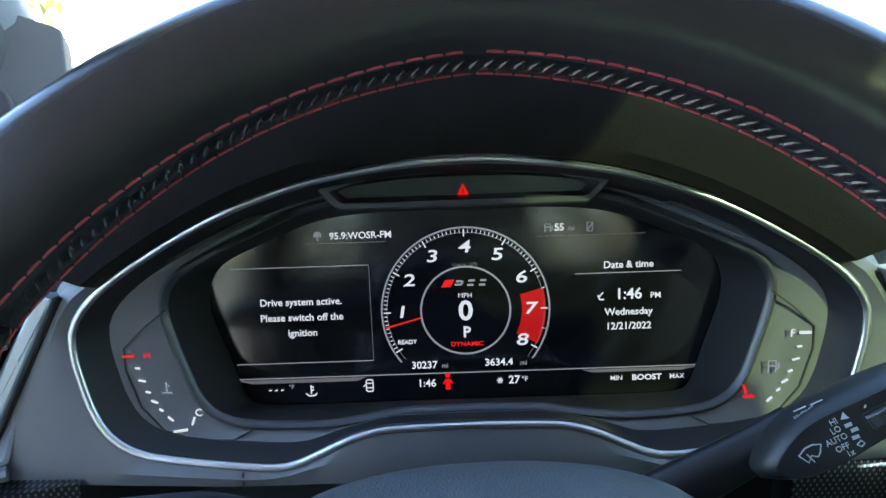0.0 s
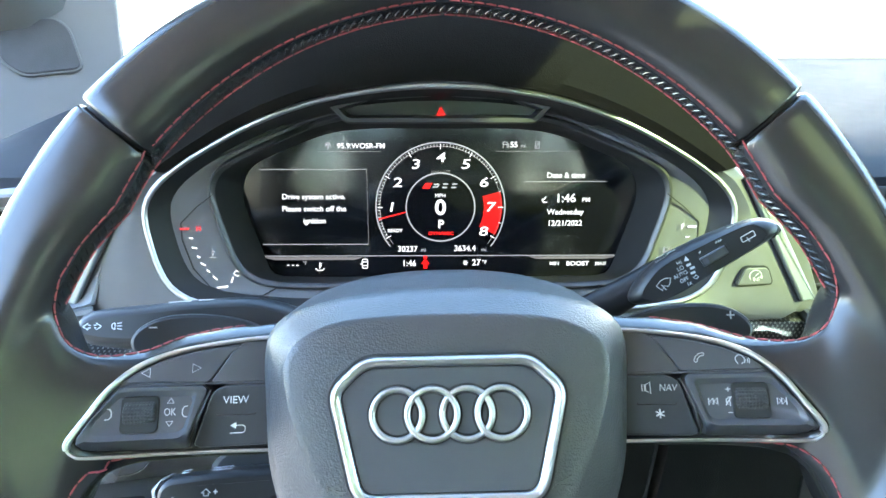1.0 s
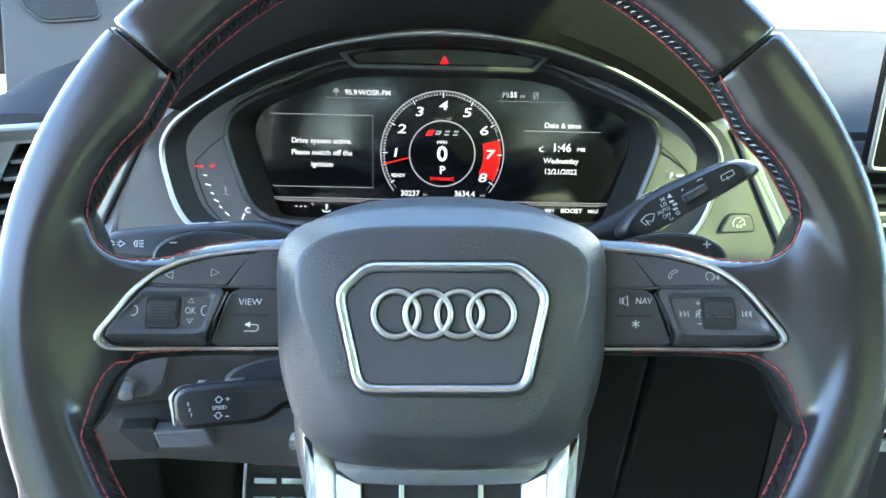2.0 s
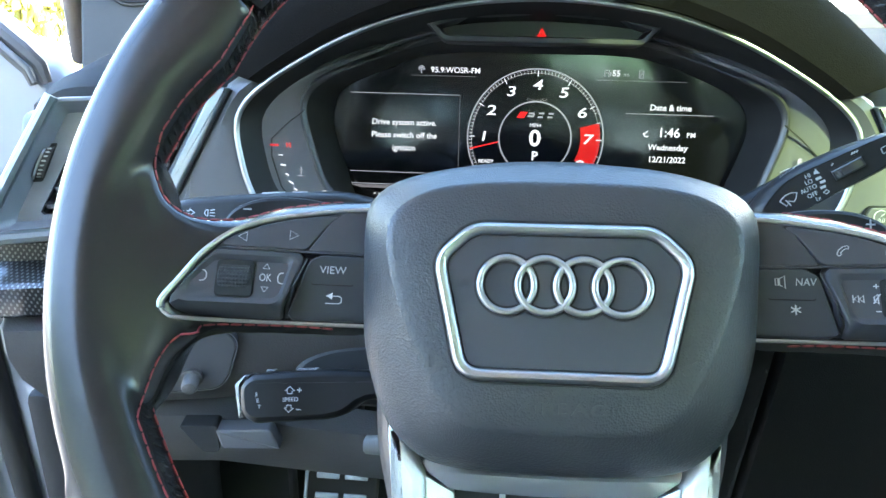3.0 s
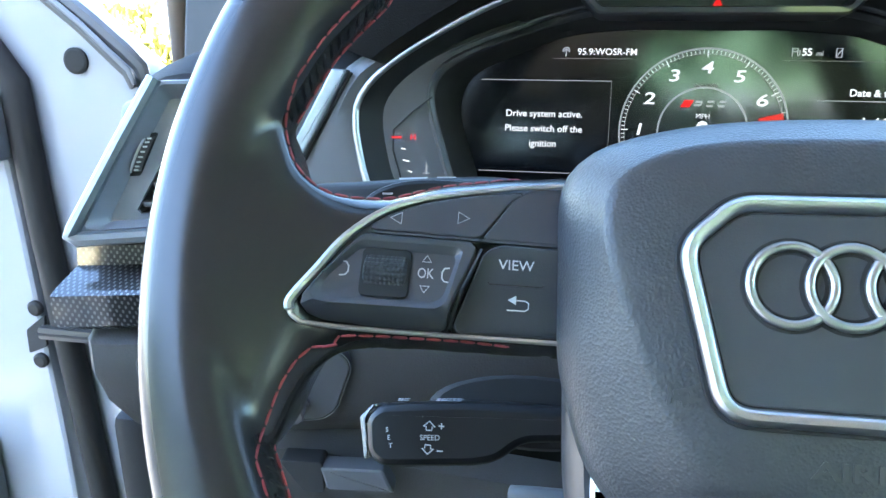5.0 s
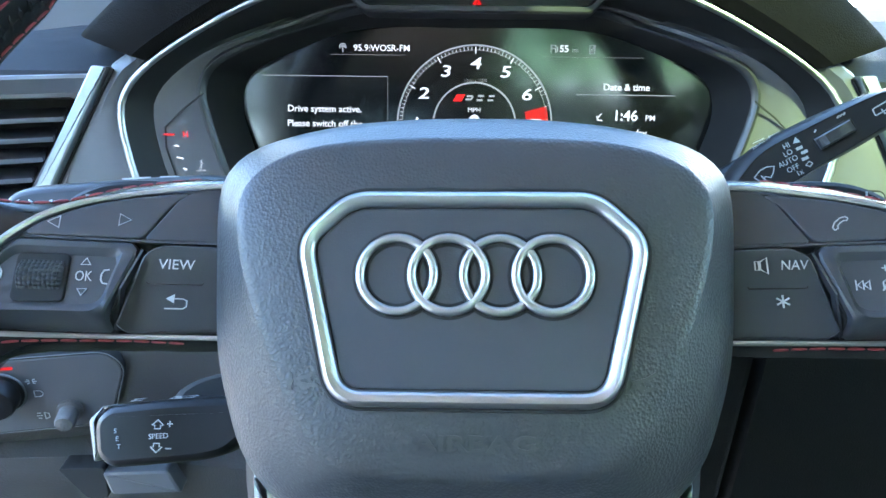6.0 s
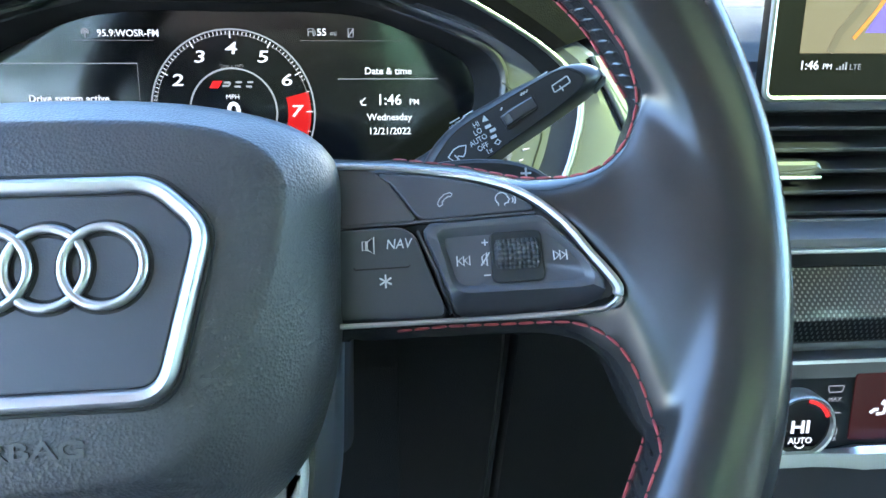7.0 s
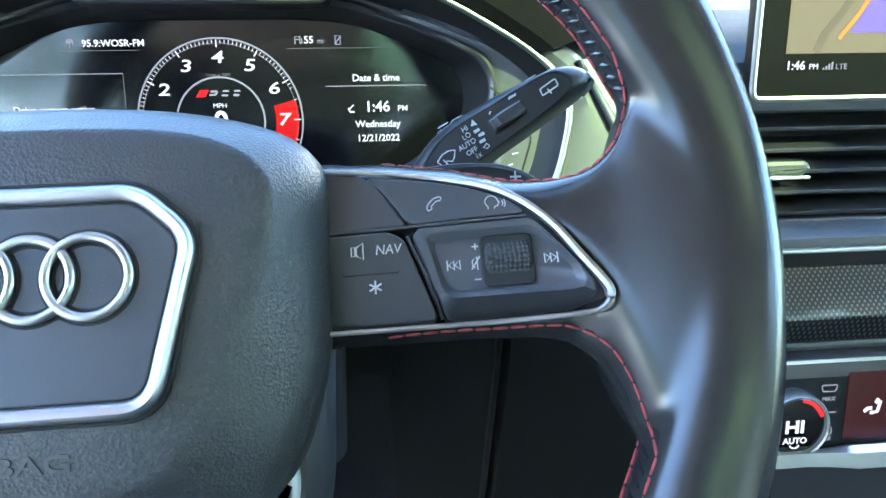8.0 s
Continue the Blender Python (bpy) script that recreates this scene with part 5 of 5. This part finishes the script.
cb = loft([[Vector((x, y, z)) for x in (.262, .44, .62)] for y, z in ((.330, 1.0625), (.308, 1.0620), (.292, 1.0380), (.2915, 1.0350), (.296, 1.0200), (.330, 1.0180))], closed=False)
bmesh.ops.solidify(cb, geom=cb.faces[:], thickness=0.002)
part("carbon_inlay", cb, CARBON, dash, "glossy carbon weave band")
part("stack_band", box(.262, .62, .297, .345, 1.0125, 1.0185, bevel=.002), FACE, dash)
part("stack_base", box(.262, .62, .288, .345, .880, 1.0125, bevel=.002), PANEL, dash)

# central touch display
tab = thing("centre_display", "thin central display showing a map, with a silver edge", "display screen", pose(.390, .312, 1.2243, 90 - 4, 0, 0))
o = rounded([(-.0945, -.064), (.110, -.064), (.110, .064), (-.0945, .064)], .005)
part("body", plate(o, -.012, 0, .001), MATTSCREEN, tab)
part("edge_trim", tube([(*p, -.0010) for p in o], .0018, 8, closed=True), CHROME, tab, "silver edge")
MAP = glow("map_tan", (0.36, 0.30, 0.17), 0.55)
MAPROAD = glow("map_road", (0.30, 0.25, 0.15), 0.5)
MAPROUTE = glow("map_orange", (1.0, 0.35, 0.05), 0.8)
MAPBLUE = glow("map_violet", (0.25, 0.18, 0.75), 0.8)
sc = part("map", patch([(-.0785, -.0405), (.102, -.0405), (.102, .052), (-.0785, .052)], .0004), MAP, tab, "lit map")
part("map_road", strip([[(-.062, -.0400), (-.058, -.0300), (-.050, -.0200), (-.044, -.010), (-.040, .050)]], .004, .0008), MAPROAD, sc)
part("map_route", strip([[(-.050, -.0330), (-.040, -.0200), (-.028, .000), (-.020, .050)]], .0020, .0010), MAPROUTE, sc)
part("map_area", patch([(-.044, -.0300), (-.014, -.0300), (-.014, .000), (-.026, .000)], .0008), MAPBLUE, sc)
lettering("1:46", .0046, tab, WHITE, -.0725, -.0468, .0006, bold=.0001)
lettering("PM", .0030, tab, WHITE, -.0622, -.0474, .0006)
part("signal_mark", strip([[(-.0565 + .0016 * k, -.0490), (-.0565 + .0016 * k, -.0480 + .0010 * k)] for k in range(4)], .0010, .0006), DIM, tab)
lettering("LTE", .0030, tab, DIM, -.0465, -.0476, .0006)

# climate controls
cl = thing("climate_panel", "black climate control panel with chrome dial and toggle bar", "climate control", Matrix.Translation((.404, .286, .9805)) @ Matrix.Rotation(radians(90 - 6), 4, "X"))
part("panel", plate(rounded([(-.130, -.034), (.14, -.034), (.14, .030), (-.130, .030)], .004), -.010, 0, .001), WELL, cl)
part("panel_trim", box(-.130, .14, .0290, .0310, 0, .0018), CHROME, cl)
dial_c = (-.0725, -.0065)
ring = [[Vector((dial_c[0] + r * math.cos(k * math.pi / 24), dial_c[1] + r * math.sin(k * math.pi / 24), z)) for k in range(48)] for r, z in ((.0205, 0), (.0205, .010), (.0195, .012), (.0180, .0118), (.0175, .009))]
part("dial", loft(ring), CHROME, cl, "chrome dial ring")
dd = part("dial_display", plate(arc(*dial_c, .0177, 0, 352, 46), 0, .0095, .0004), SCREEN, cl, "black round display")
lettering("HI", .0080, dd, WHITE, dial_c[0] - .0008, -.0070, .0100, bold=.0003, stretch=1.15)
part("auto_line", strip([arc(dial_c[0], -.0172, .0030, 200, 340, 8)], .0008, .0100), WHITE, dd)
lettering("AUTO", .0038, dd, WHITE, dial_c[0], -.0155, .0100, bold=.0001)
# the ring's red reflection, drawn as a glowing strip
part("dial_reflection", strip([arc(dial_c[0], dial_c[1], .0164, 20, 80, 12)], .0022, .0100), RED, dd, "glowing arc for the red reflection in the chrome ring")
lettering("MAX", .0028, cl, DIM, -.0475, .0052, .0004)
part("screen_mark", strip([rounded([(-.0515, .0100), (-.0435, .0100), (-.0425, .0140), (-.0525, .0140)], .001, 2)], .0006, .0004, closed=True), DIM, cl)
part("key_line", strip([[(-.0520, -.0035), (-.0425, -.0035)]], .0008, .0004), DIM, cl)
part("rear_mark", strip([rounded([(-.0515, -.0178), (-.0435, -.0178), (-.0435, -.0135), (-.0515, -.0135)], .001, 2)], .0006, .0004, closed=True), DIM, cl)
lettering("REAR", .0026, cl, DIM, -.0475, -.0207, .0004)
CLSCREEN = glow("climate_screen_red", (0.10, 0.012, 0.012), 0.25)
cs = part("climate_screen", plate(rounded([(-.0360, -.0215), (.10, -.0215), (.10, .0215), (-.0360, .0215)], .002), -.002, .0008, 0), CLSCREEN, cl, "dark red lit screen")
part("seat_mark", strip([[(-.0245, -.0040), (-.0220, -.0020), (-.0195, -.0020)], [(-.0205, -.0050), (-.0160, -.0045), (-.0145, .0025)], [(-.0175, .0010), (-.0160, .0040)]], .0022, .0012), WHITE, cs)
lv = loft([[Vector((x, y, z)) for x, y, z in ((a, -.0285 + h, .002), (a, -.0225 + h * .4, .010), (a, -.0215 - h * .5, .014), (a, -.0295 - h, .014), (a, -.0310 - h, .002))] for a, h in ((-.112, .001), (-.065, .001), (-.052, .002), (-.036, .004), (-.034, .0045), (.10, .0045))], caps=(True, True))
part("toggle_bar", lv, SILVER, cl, "satin silver toggle bar")


# ---- open door, windscreen pillar ----
door = thing("car_door", "open white car door with rubber seal and black plugs", "car door", pose(.009, 0, -.001))
DY = .545
# inner flange of the open door
part("flange", plate(rounded([(-1.10, .35), (-.632, .35), (-.626, .75), (-.632, 1.02), (-.634, 1.085), (-1.10, 1.085)], .01), 0, .030, .006), WHITEPAINT, door, m=Matrix.Translation((0, DY + .02, 0)) @ Matrix.Rotation(radians(90), 4, "X"))
part("door_card", box(-1.10, -.712, DY - .06, DY - .012, .35, .762, bevel=.012), DASH, door, "dark door card")
part("inner_trim", box(-1.10, -.628, DY - .03, DY + .02, 1.075, 1.142, bevel=.010), DASH, door, "dark inner trim")
# hinge face with its slanting top
face = [(-.640, .30), (-.380, .30), (-.380, 1.10), (-.486, 1.140), (-.4985, 1.160), (-.5155, 1.1766), (-.543, 1.2016), (-.573, 1.2262), (-.700, 1.331), (-.700, 1.24), (-.632, 1.16), (-.622, 1.02), (-.602, .74)]
part("hinge_face", plate(face, 0, .060, .004), WHITEPAINT, door, m=Matrix.Translation((0, DY + .07, 0)) @ Matrix.Rotation(radians(90), 4, "X"))
part("seal", tube([(-.690, DY + .0, 1.255), (-.655, DY, 1.203), (-.620, DY, 1.150), (-.6185, DY, 1.10), (-.616, DY, 1.008), (-.610, DY, .88), (-.602, DY, .735), (-.590, DY, .50)], .0145, 10), RUBBER, door, "black rubber seal")
SEALGREY = material("grey_rubber_seal", (0.050, 0.046, 0.042), 0.6, bump=0.0001, grain=700)
EDGE = [(-.4962, 1.1462), (-.5005, 1.1592), (-.5165, 1.1745), (-.5440, 1.2008), (-.5745, 1.2256), (-.640, 1.2805), (-.700, 1.3315)]
part("edge_seal", tube([(x, DY + .005, z) for x, z in EDGE], [.0040, .0050, .0052, .0052, .0052, .0052, .0052], 8), SEALGREY, door, "grey window frame seal")
part("edge_lip", tube([(x + .0042, DY, z + .0036) for x, z in EDGE], [.0020, .0028, .0028, .0028, .0028, .0028, .0028], 8), LEVER, door, "pale lip of the seal")
part("frame_rim", tube([(-.4850, DY + .010, 1.1480), (-.4895, DY + .010, 1.1650), (-.5035, DY + .010, 1.1790), (-.5335, DY + .010, 1.2050), (-.5610, DY + .010, 1.2265), (-.640, DY + .010, 1.2915), (-.700, DY + .010, 1.3405)], [.0050, .0072, .0080, .0080, .0080, .0080, .0080], 8), SEALGREY, door)
part("plug", loft([[Vector((-.556 + r * math.cos(j * math.pi / 14), DY + .010 - h, 1.170 + r * math.sin(j * math.pi / 14))) for j in range(28)] for r, h in ((.0125, 0), (.0125, .0025), (.010, .0035))], caps=(True, True)), RUBBER, door, "round black plug")
for x, z in ((-.6333, .9185), (-.6384, .8575)):
    part("bolt", loft([[Vector((x + r * math.cos(j * math.pi / 6), DY - .010 - h, z + r * math.sin(j * math.pi / 6))) for j in range(12)] for r, h in ((.0085, 0), (.0085, .004), (.006, .006))], caps=(True, True)), RUBBER, door)
part("strap_hole", plate(rounded([(-.6505, .8920), (-.6250, .9110), (-.6290, .8740), (-.6520, .8640)], .003), 0, .003, .0005), GAP, door, m=Matrix.Translation((0, DY - .0085, 0)) @ Matrix.Rotation(radians(90), 4, "X"))
pillar = thing("windscreen_pillar", "grey fabric windscreen pillar trim with a tweeter grille", "pillar trim", kind="structure")
A = Vector((-.412, .640, 1.175))
rows = []
for s in (0, .1, .25, .5, .8, 1.1):
    c = A + Vector((.12 * s, -.42 * s, .50 * s))
    wd = .050 - .030 * s
    rows.append([c + Vector((-wd * 1.1, .035, 0)), c + Vector((-wd * .9, -.010, -.008)), c + Vector((-.2 * wd, -.030, -.012)), c + Vector((.5 * wd, -.020, -.006)), c + Vector((wd, .010, 0)), c + Vector((wd, .04, 0))])
part("trim", loft(rows, caps=(True, True)), TRIMGREY, pillar)
part("pillar_skin", loft([[p + Vector((.0, .05, 0)) for p in r] for r in rows], caps=(True, True)), WHITEPAINT, pillar)
SEALTAN = material("brown_rubber_seal", (0.17, 0.13, 0.10), 0.7, bump=0.0001, grain=600)
part("door_seal", tube([A + Vector((-.0570 + .18 * s, -.030 - .30 * s, .5 * s)) for s in (-.02, .05, .1, .2, .4, .8)], .0100, 10), SEALTAN, pillar, "brown rubber door seal")
tw = Matrix.Translation((-.352, .540, 1.247)) @ Matrix.Rotation(radians(18), 4, "Z") @ Matrix.Rotation(radians(90 - 28), 4, "X")
o = rounded([(-.040, -.010), (-.022, -.026), (.026, -.022), (.018, .016), (.008, .026), (-.038, .024)], .008)
part("tweeter_rim", plate(inset(o, -.002), -.020, .001, .001), TRIMGREY, pillar, m=tw)
part("tweeter_grille", plate(o, -.018, .0025, .001), GRILLE, pillar, "dark speaker mesh", m=tw)
part("sail_panel", plate(rounded([(-.060, -.130), (.060, -.130), (.060, .070), (-.055, .12)], .006), -.030, -.002, .002), TRIMGREY, pillar, m=tw)
STEEL = material("dull_steel", (0.05, 0.048, 0.046), 0.4, metal=0.6)
strap = thing("door_check_strap", "steel door check strap between pillar and open door", "check strap", pose(.009, 0, -.001))
part("strap", box(-.630, -.545, DY - .020, DY - .0075, .886, .8995, bevel=.003), STEEL, strap)
part("strap_groove", box(-.630, -.545, DY - .0215, DY - .018, .8918, .8938), GAP, strap)
single("body_pillar", box(-.56, -.37, .64, .76, .30, 1.12, bevel=.02), WHITEPAINT, "white painted body pillar beside the open door", "body pillar", kind="structure")

# ---- footwell ----
single("floor", box(-.55, 1.25, -1.7, .95, .40, .44), CARPET, "black carpeted car floor", "floor", kind="structure")
single("firewall", box(-.42, 1.16, .80, .84, .44, 1.18), CARPET, "black carpeted bulkhead behind the pedals", "bulkhead", kind="structure")
pedal = thing("foot_pedal", "black pedal with silver slotted cover", "pedal", Matrix.Translation((-.203, .580, .643)) @ Matrix.Rotation(radians(60), 4, "X"))
part("pad", plate(rounded([(-.045, -.04), (.045, -.04), (.045, .03), (-.045, .03)], .006), -.012, 0, .002), RUBBER, pedal)
part("arm", box(-.012, .012, .02, .20, -.06, -.03, bevel=.004), DARK, pedal)
for x in (-.018, .018):
    for k in range(3):
        part("bar", box(x - .0145, x + .0145, -.026 + .024 * k, -.019 + .024 * k, -.001, .0025, bevel=.001), BLADE, pedal)
part("edge", box(-.047, -.043, -.04, .03, -.004, .003, bevel=.001), BLADE, pedal)
rest = box(-.36, -.26, .56, .60, .46, .70, bevel=.01)
single("foot_rest", rest, DARK, "black foot rest beside the pedals", "foot rest")

# ---- cabin shell behind and above the camera ----
SHELL = material("beige_headliner", (0.62, 0.51, 0.42), 0.9, bump=0.0003, grain=1200)
roof = thing("roof", "unseen beige roof lining with openings added to shape the sunlight", "roof", kind="structure")
# lining pieces leave openings cut to shape the sun patches
for x0, x1, y0, y1 in ((-.50, 1.24, -.10, .22), (-.50, .36, -.90, -.10), (.80, 1.24, -.90, -.10), (.36, .80, -.90, -.44), (.36, .50, -.44, -.30), (.50, .60, -.44, -.375), (-.50, .10, -1.7, -.90), (1.02, 1.24, -1.7, -.90)):
    part("lining", box(x0, x1, y0, y1, 1.60, 1.64, bevel=.004), SHELL, roof)
# unseen green panes, added to let tinted light through the openings
part("added_glass_panel", box(.10, 1.02, -1.7, -.90, 1.622, 1.627), tinted_glass("added_rear_roof_glass", (0.53, 0.66, 0.48)), roof, "unseen green rear roof pane added to let light in")
part("added_glass_panel", box(.36, .80, -.44, -.10, 1.622, 1.627), tinted_glass("added_roof_glass", (0.285, 0.335, 0.23)), roof, "unseen green roof pane added to let sun patches in")
single("rear_wall", box(-.50, 1.20, -1.74, -1.70, .44, 1.04), DARK, "dark rear of the cabin below the rear window", "rear wall", kind="structure")
single("rear_header", box(-.50, 1.20, -1.74, -1.70, 1.50, 1.60), DARK, "dark header over the rear window", "rear wall", kind="structure")
single("side_wall", box(-.55, -.50, -1.7, -1.05, .44, 1.60), DARK, "dark rear side of the cabin", "side wall", kind="structure")
far = thing("passenger_side", "dark passenger door with a tinted window", "car door", kind="structure")
part("lower", box(1.20, 1.26, -1.7, .60, .44, 1.10), DASH, far)
part("upper", box(1.20, 1.24, -1.7, .30, 1.55, 1.60), SHELL, far)
part("pillar", box(1.20, 1.24, -.85, -.70, 1.10, 1.55), SHELL, far)
WINDOW = tinted_glass("green_tinted_glass", (0.66, 0.77, 0.78))
part("window", box(1.215, 1.219, -1.7, .55, 1.10, 1.55), WINDOW, far, "green tinted window")
REARGLASS = tinted_glass("dark_privacy_glass", (0.38, 0.43, 0.45))
bm = bmesh.new()
_lo = [bm.verts.new(p) for p in ((-.44, .945, 1.205), (1.18, .945, 1.205), (1.12, .225, 1.605), (-.40, .225, 1.605))]
bm.faces.new(_lo)
bmesh.ops.solidify(bm, geom=bm.faces[:], thickness=.004)
single("windscreen", bm, tinted_glass("windscreen_glass", (0.74, 0.79, 0.76)), "clear tinted windscreen", "windscreen", kind="structure")
single("rear_window", box(-.50, 1.20, -1.722, -1.718, 1.04, 1.50), REARGLASS, "dark tinted rear window", "window", kind="structure")
seatm = material("black_seat_leather", (0.02, 0.02, 0.02), 0.5, bump=0.0002, grain=600, cells=True)
for x in (0.0, .75):
    s = thing("front_seat", "black leather front seat", "car seat", Matrix.Translation((x, -.95, .44)), group="front seats")
    part("base", box(-.20, .20, .05, .45, 0, .12, bevel=.02), CARPET, s)
    part("cushion", box(-.25, .25, 0, .50, .10, .34, bevel=.06), seatm, s)
    part("backrest", box(-.25, .25, -.14, .02, .30, .95, bevel=.06), seatm, s, m=pose(0, 0, 0, 12))
    part("headrest", box(-.13, .13, -.10, .0, .97, 1.15, bevel=.04), seatm, s, m=pose(0, 0, 0, 12))

# ---- outside ----
def ground_material():
    m = material("driveway_and_lawn", (0.25, 0.228, 0.20), 0.9, bump=0.004, grain=40, vary=0.2)
    nt = m.node_tree
    b = nt.nodes["Principled BSDF"]
    co = nt.nodes.new("ShaderNodeTexCoord")
    sp = nt.nodes.new("ShaderNodeSeparateXYZ")
    nt.links.new(co.outputs["Object"], sp.inputs["Vector"])
    gt = nt.nodes.new("ShaderNodeMath")
    gt.operation = "GREATER_THAN"
    gt.inputs[1].default_value = 6.0
    nt.links.new(sp.outputs["X"], gt.inputs[0])
    nz = nt.nodes.new("ShaderNodeTexNoise")
    nz.inputs["Scale"].default_value = 9
    nz.inputs["Detail"].default_value = 8
    rp = nt.nodes.new("ShaderNodeMix")
    rp.data_type = "RGBA"
    rp.inputs["A"].default_value = (0.07, 0.10, 0.03, 1)
    rp.inputs["B"].default_value = (0.16, 0.18, 0.06, 1)
    nt.links.new(nz.outputs["Fac"], rp.inputs["Factor"])
    mx = nt.nodes.new("ShaderNodeMix")
    mx.data_type = "RGBA"
    src = b.inputs["Base Color"].links[0].from_socket
    nt.links.new(gt.outputs["Value"], mx.inputs["Factor"])
    nt.links.new(src, mx.inputs["A"])
    nt.links.new(rp.outputs["Result"], mx.inputs["B"])
    nt.links.new(mx.outputs["Result"], b.inputs["Base Color"])
    return m


bm = bmesh.new()
bmesh.ops.create_grid(bm, x_segments=4, y_segments=4, size=600)
single("ground", bm, ground_material(), "grey concrete drive beside a green lawn", "ground", kind="structure")
SIDING = material("white_siding", (0.82, 0.82, 0.80), 0.6, vary=0.05, grain=20)
house = thing("house", "white clapboard house with garage doors", "house", Matrix.Translation((0, 11, 0)))
for k in range(20):
    part("board", box(-9, 11, -.02, .02, .30 * k, .30 * k + .285, bevel=.004), SIDING, house, m=pose(0, 0, 0, -2))
part("wall", box(-9, 11, .03, .3, 0, 6), SIDING, house)
part("roof", box(-9.5, 11.5, -.6, 6, 6.0, 6.25), DARK, house)
for x in (3.2, 5.4):
    w = part("window", box(x - .5, x + .5, -.06, .02, 2.4, 3.8), SCREEN, house)
    part("frame", box(x - .58, x + .58, -.08, -.03, 2.3, 2.42), SIDING, w)
LEAF = material("yellow_green_leaves", (0.12, 0.118, 0.010), 0.6, vary=0.4, grain=40)
BARK = material("grey_bark", (0.12, 0.10, 0.08), 0.9, bump=0.01, grain=30)
rng = random.Random(4)
for tx, ty, th in ((-4.7, 6.2, 4.6), (-9.5, 7.0, 6.0), (11, -4, 6.0), (9, 4, 5.0)):
    tree = thing("tree", "young tree with yellow-green autumn leaves", "tree", Matrix.Translation((tx, ty, 0)), group="garden trees")
    part("trunk", tube([(0, 0, -.1), (.05, .03, th * .3), (.0, .08, th * .6), (.05, .0, th * .9)], [.14, .11, .07, .02], 8), BARK, tree)
    limbs = bmesh.new()
    tips = []
    for k in range(16):
        z0 = th * (.25 + .6 * k / 16)
        a = k * 2.4
        ln = th * (.34 - .2 * k / 16)
        tip = Vector((ln * math.cos(a), ln * math.sin(a), z0 + ln * .5))
        tube([(.02, .04, z0), tip * .5 + Vector((0, 0, z0 * .5)), tip], [.04, .025, .008], 5, bm=limbs)
        tips.append(((0.02, .04, z0), tip))
    part("limbs", limbs, BARK, tree)
    verts, faces = [], []
    for k in range(2600):
        a, b = tips[k % 16]
        p = Vector(a).lerp(b, .3 + .8 * rng.random()) + Vector((rng.gauss(0, .28), rng.gauss(0, .28), rng.gauss(0, .25)))
        q = Euler((rng.random() * 6, rng.random() * 6, rng.random() * 6)).to_matrix()
        s = .05 + .05 * rng.random()
        n0 = len(verts)
        verts += [p + q @ Vector(c) for c in ((-s, 0, 0), (0, -s * .5, .01), (s, 0, 0), (0, s * .5, .01))]
        faces.append((n0, n0 + 1, n0 + 2, n0 + 3))
    me = bpy.data.meshes.new("crown")
    me.from_pydata(verts, [], faces)
    me.materials.append(LEAF)
    cr = new("crown", me)
    cr.parent = tree
    tagged(cr, kind="stuff")

# low shrubs on the lawn beyond the open door
for bx, by, bh in ((-4.5, 6.0, 1.35), (-5.2, 6.4, 1.7), (-3.9, 7.0, 1.0), (-6.3, 6.8, 1.8)):
    shrub = thing("shrub", "low shrub with loose yellow-green autumn leaves", "shrub", Matrix.Translation((bx, by, 0)), group="garden shrubs")
    stems, ends = bmesh.new(), []
    for k in range(11):
        a, out = k * 2.4, .18 + .42 * rng.random()
        tip = Vector((out * math.cos(a), out * math.sin(a), bh * (.65 + .35 * rng.random())))
        tube([(.03 * math.cos(a), .03 * math.sin(a), -.02), (tip.x * .45, tip.y * .45, tip.z * .55), tip], [.014, .010, .004], 5, bm=stems)
        ends.append(tip)
    part("stems", stems, BARK, shrub)
    sv, sf = [], []
    for k in range(1300):
        p = ends[k % 11] * (.25 + .75 * rng.random() ** .6) + Vector((rng.gauss(0, .09), rng.gauss(0, .09), rng.gauss(0, .07)))
        q = Euler((rng.random() * 6, rng.random() * 6, rng.random() * 6)).to_matrix()
        s = .045 + .04 * rng.random()
        n0 = len(sv)
        sv += [p + q @ Vector(c) for c in ((-s, 0, 0), (0, -s * .5, .008), (s, 0, 0), (0, s * .5, .008))]
        sf.append((n0, n0 + 1, n0 + 2, n0 + 3))
    me = bpy.data.meshes.new("foliage")
    me.from_pydata(sv, [], sf)
    me.materials.append(LEAF)
    leaves = new("foliage", me)
    leaves.parent = shrub
    tagged(leaves, kind="stuff")

# clipped hedge behind the car, unseen, added to hold sky light off the door
hv, hf = [], []
for k in range(17000):
    p = Vector((-14 + 29 * rng.random(), -6.5 + rng.gauss(0, .5), 4.4 * rng.random() ** .8))
    q = Euler((rng.random() * 6, rng.random() * 6, rng.random() * 6)).to_matrix()
    s = .10 + .08 * rng.random()
    n0 = len(hv)
    hv += [p + q @ Vector(c) for c in ((-s, 0, 0), (0, -s * .5, .01), (s, 0, 0), (0, s * .5, .01))]
    hf.append((n0, n0 + 1, n0 + 2, n0 + 3))
me = bpy.data.meshes.new("hedge")
me.from_pydata(hv, [], hf)
me.materials.append(material("hedge_leaves", (0.06, 0.12, 0.03), 0.5, vary=0.4, grain=40))
tagged(new("hedge", me), "unseen green hedge added behind the car to block sky light", "hedge", kind="stuff")
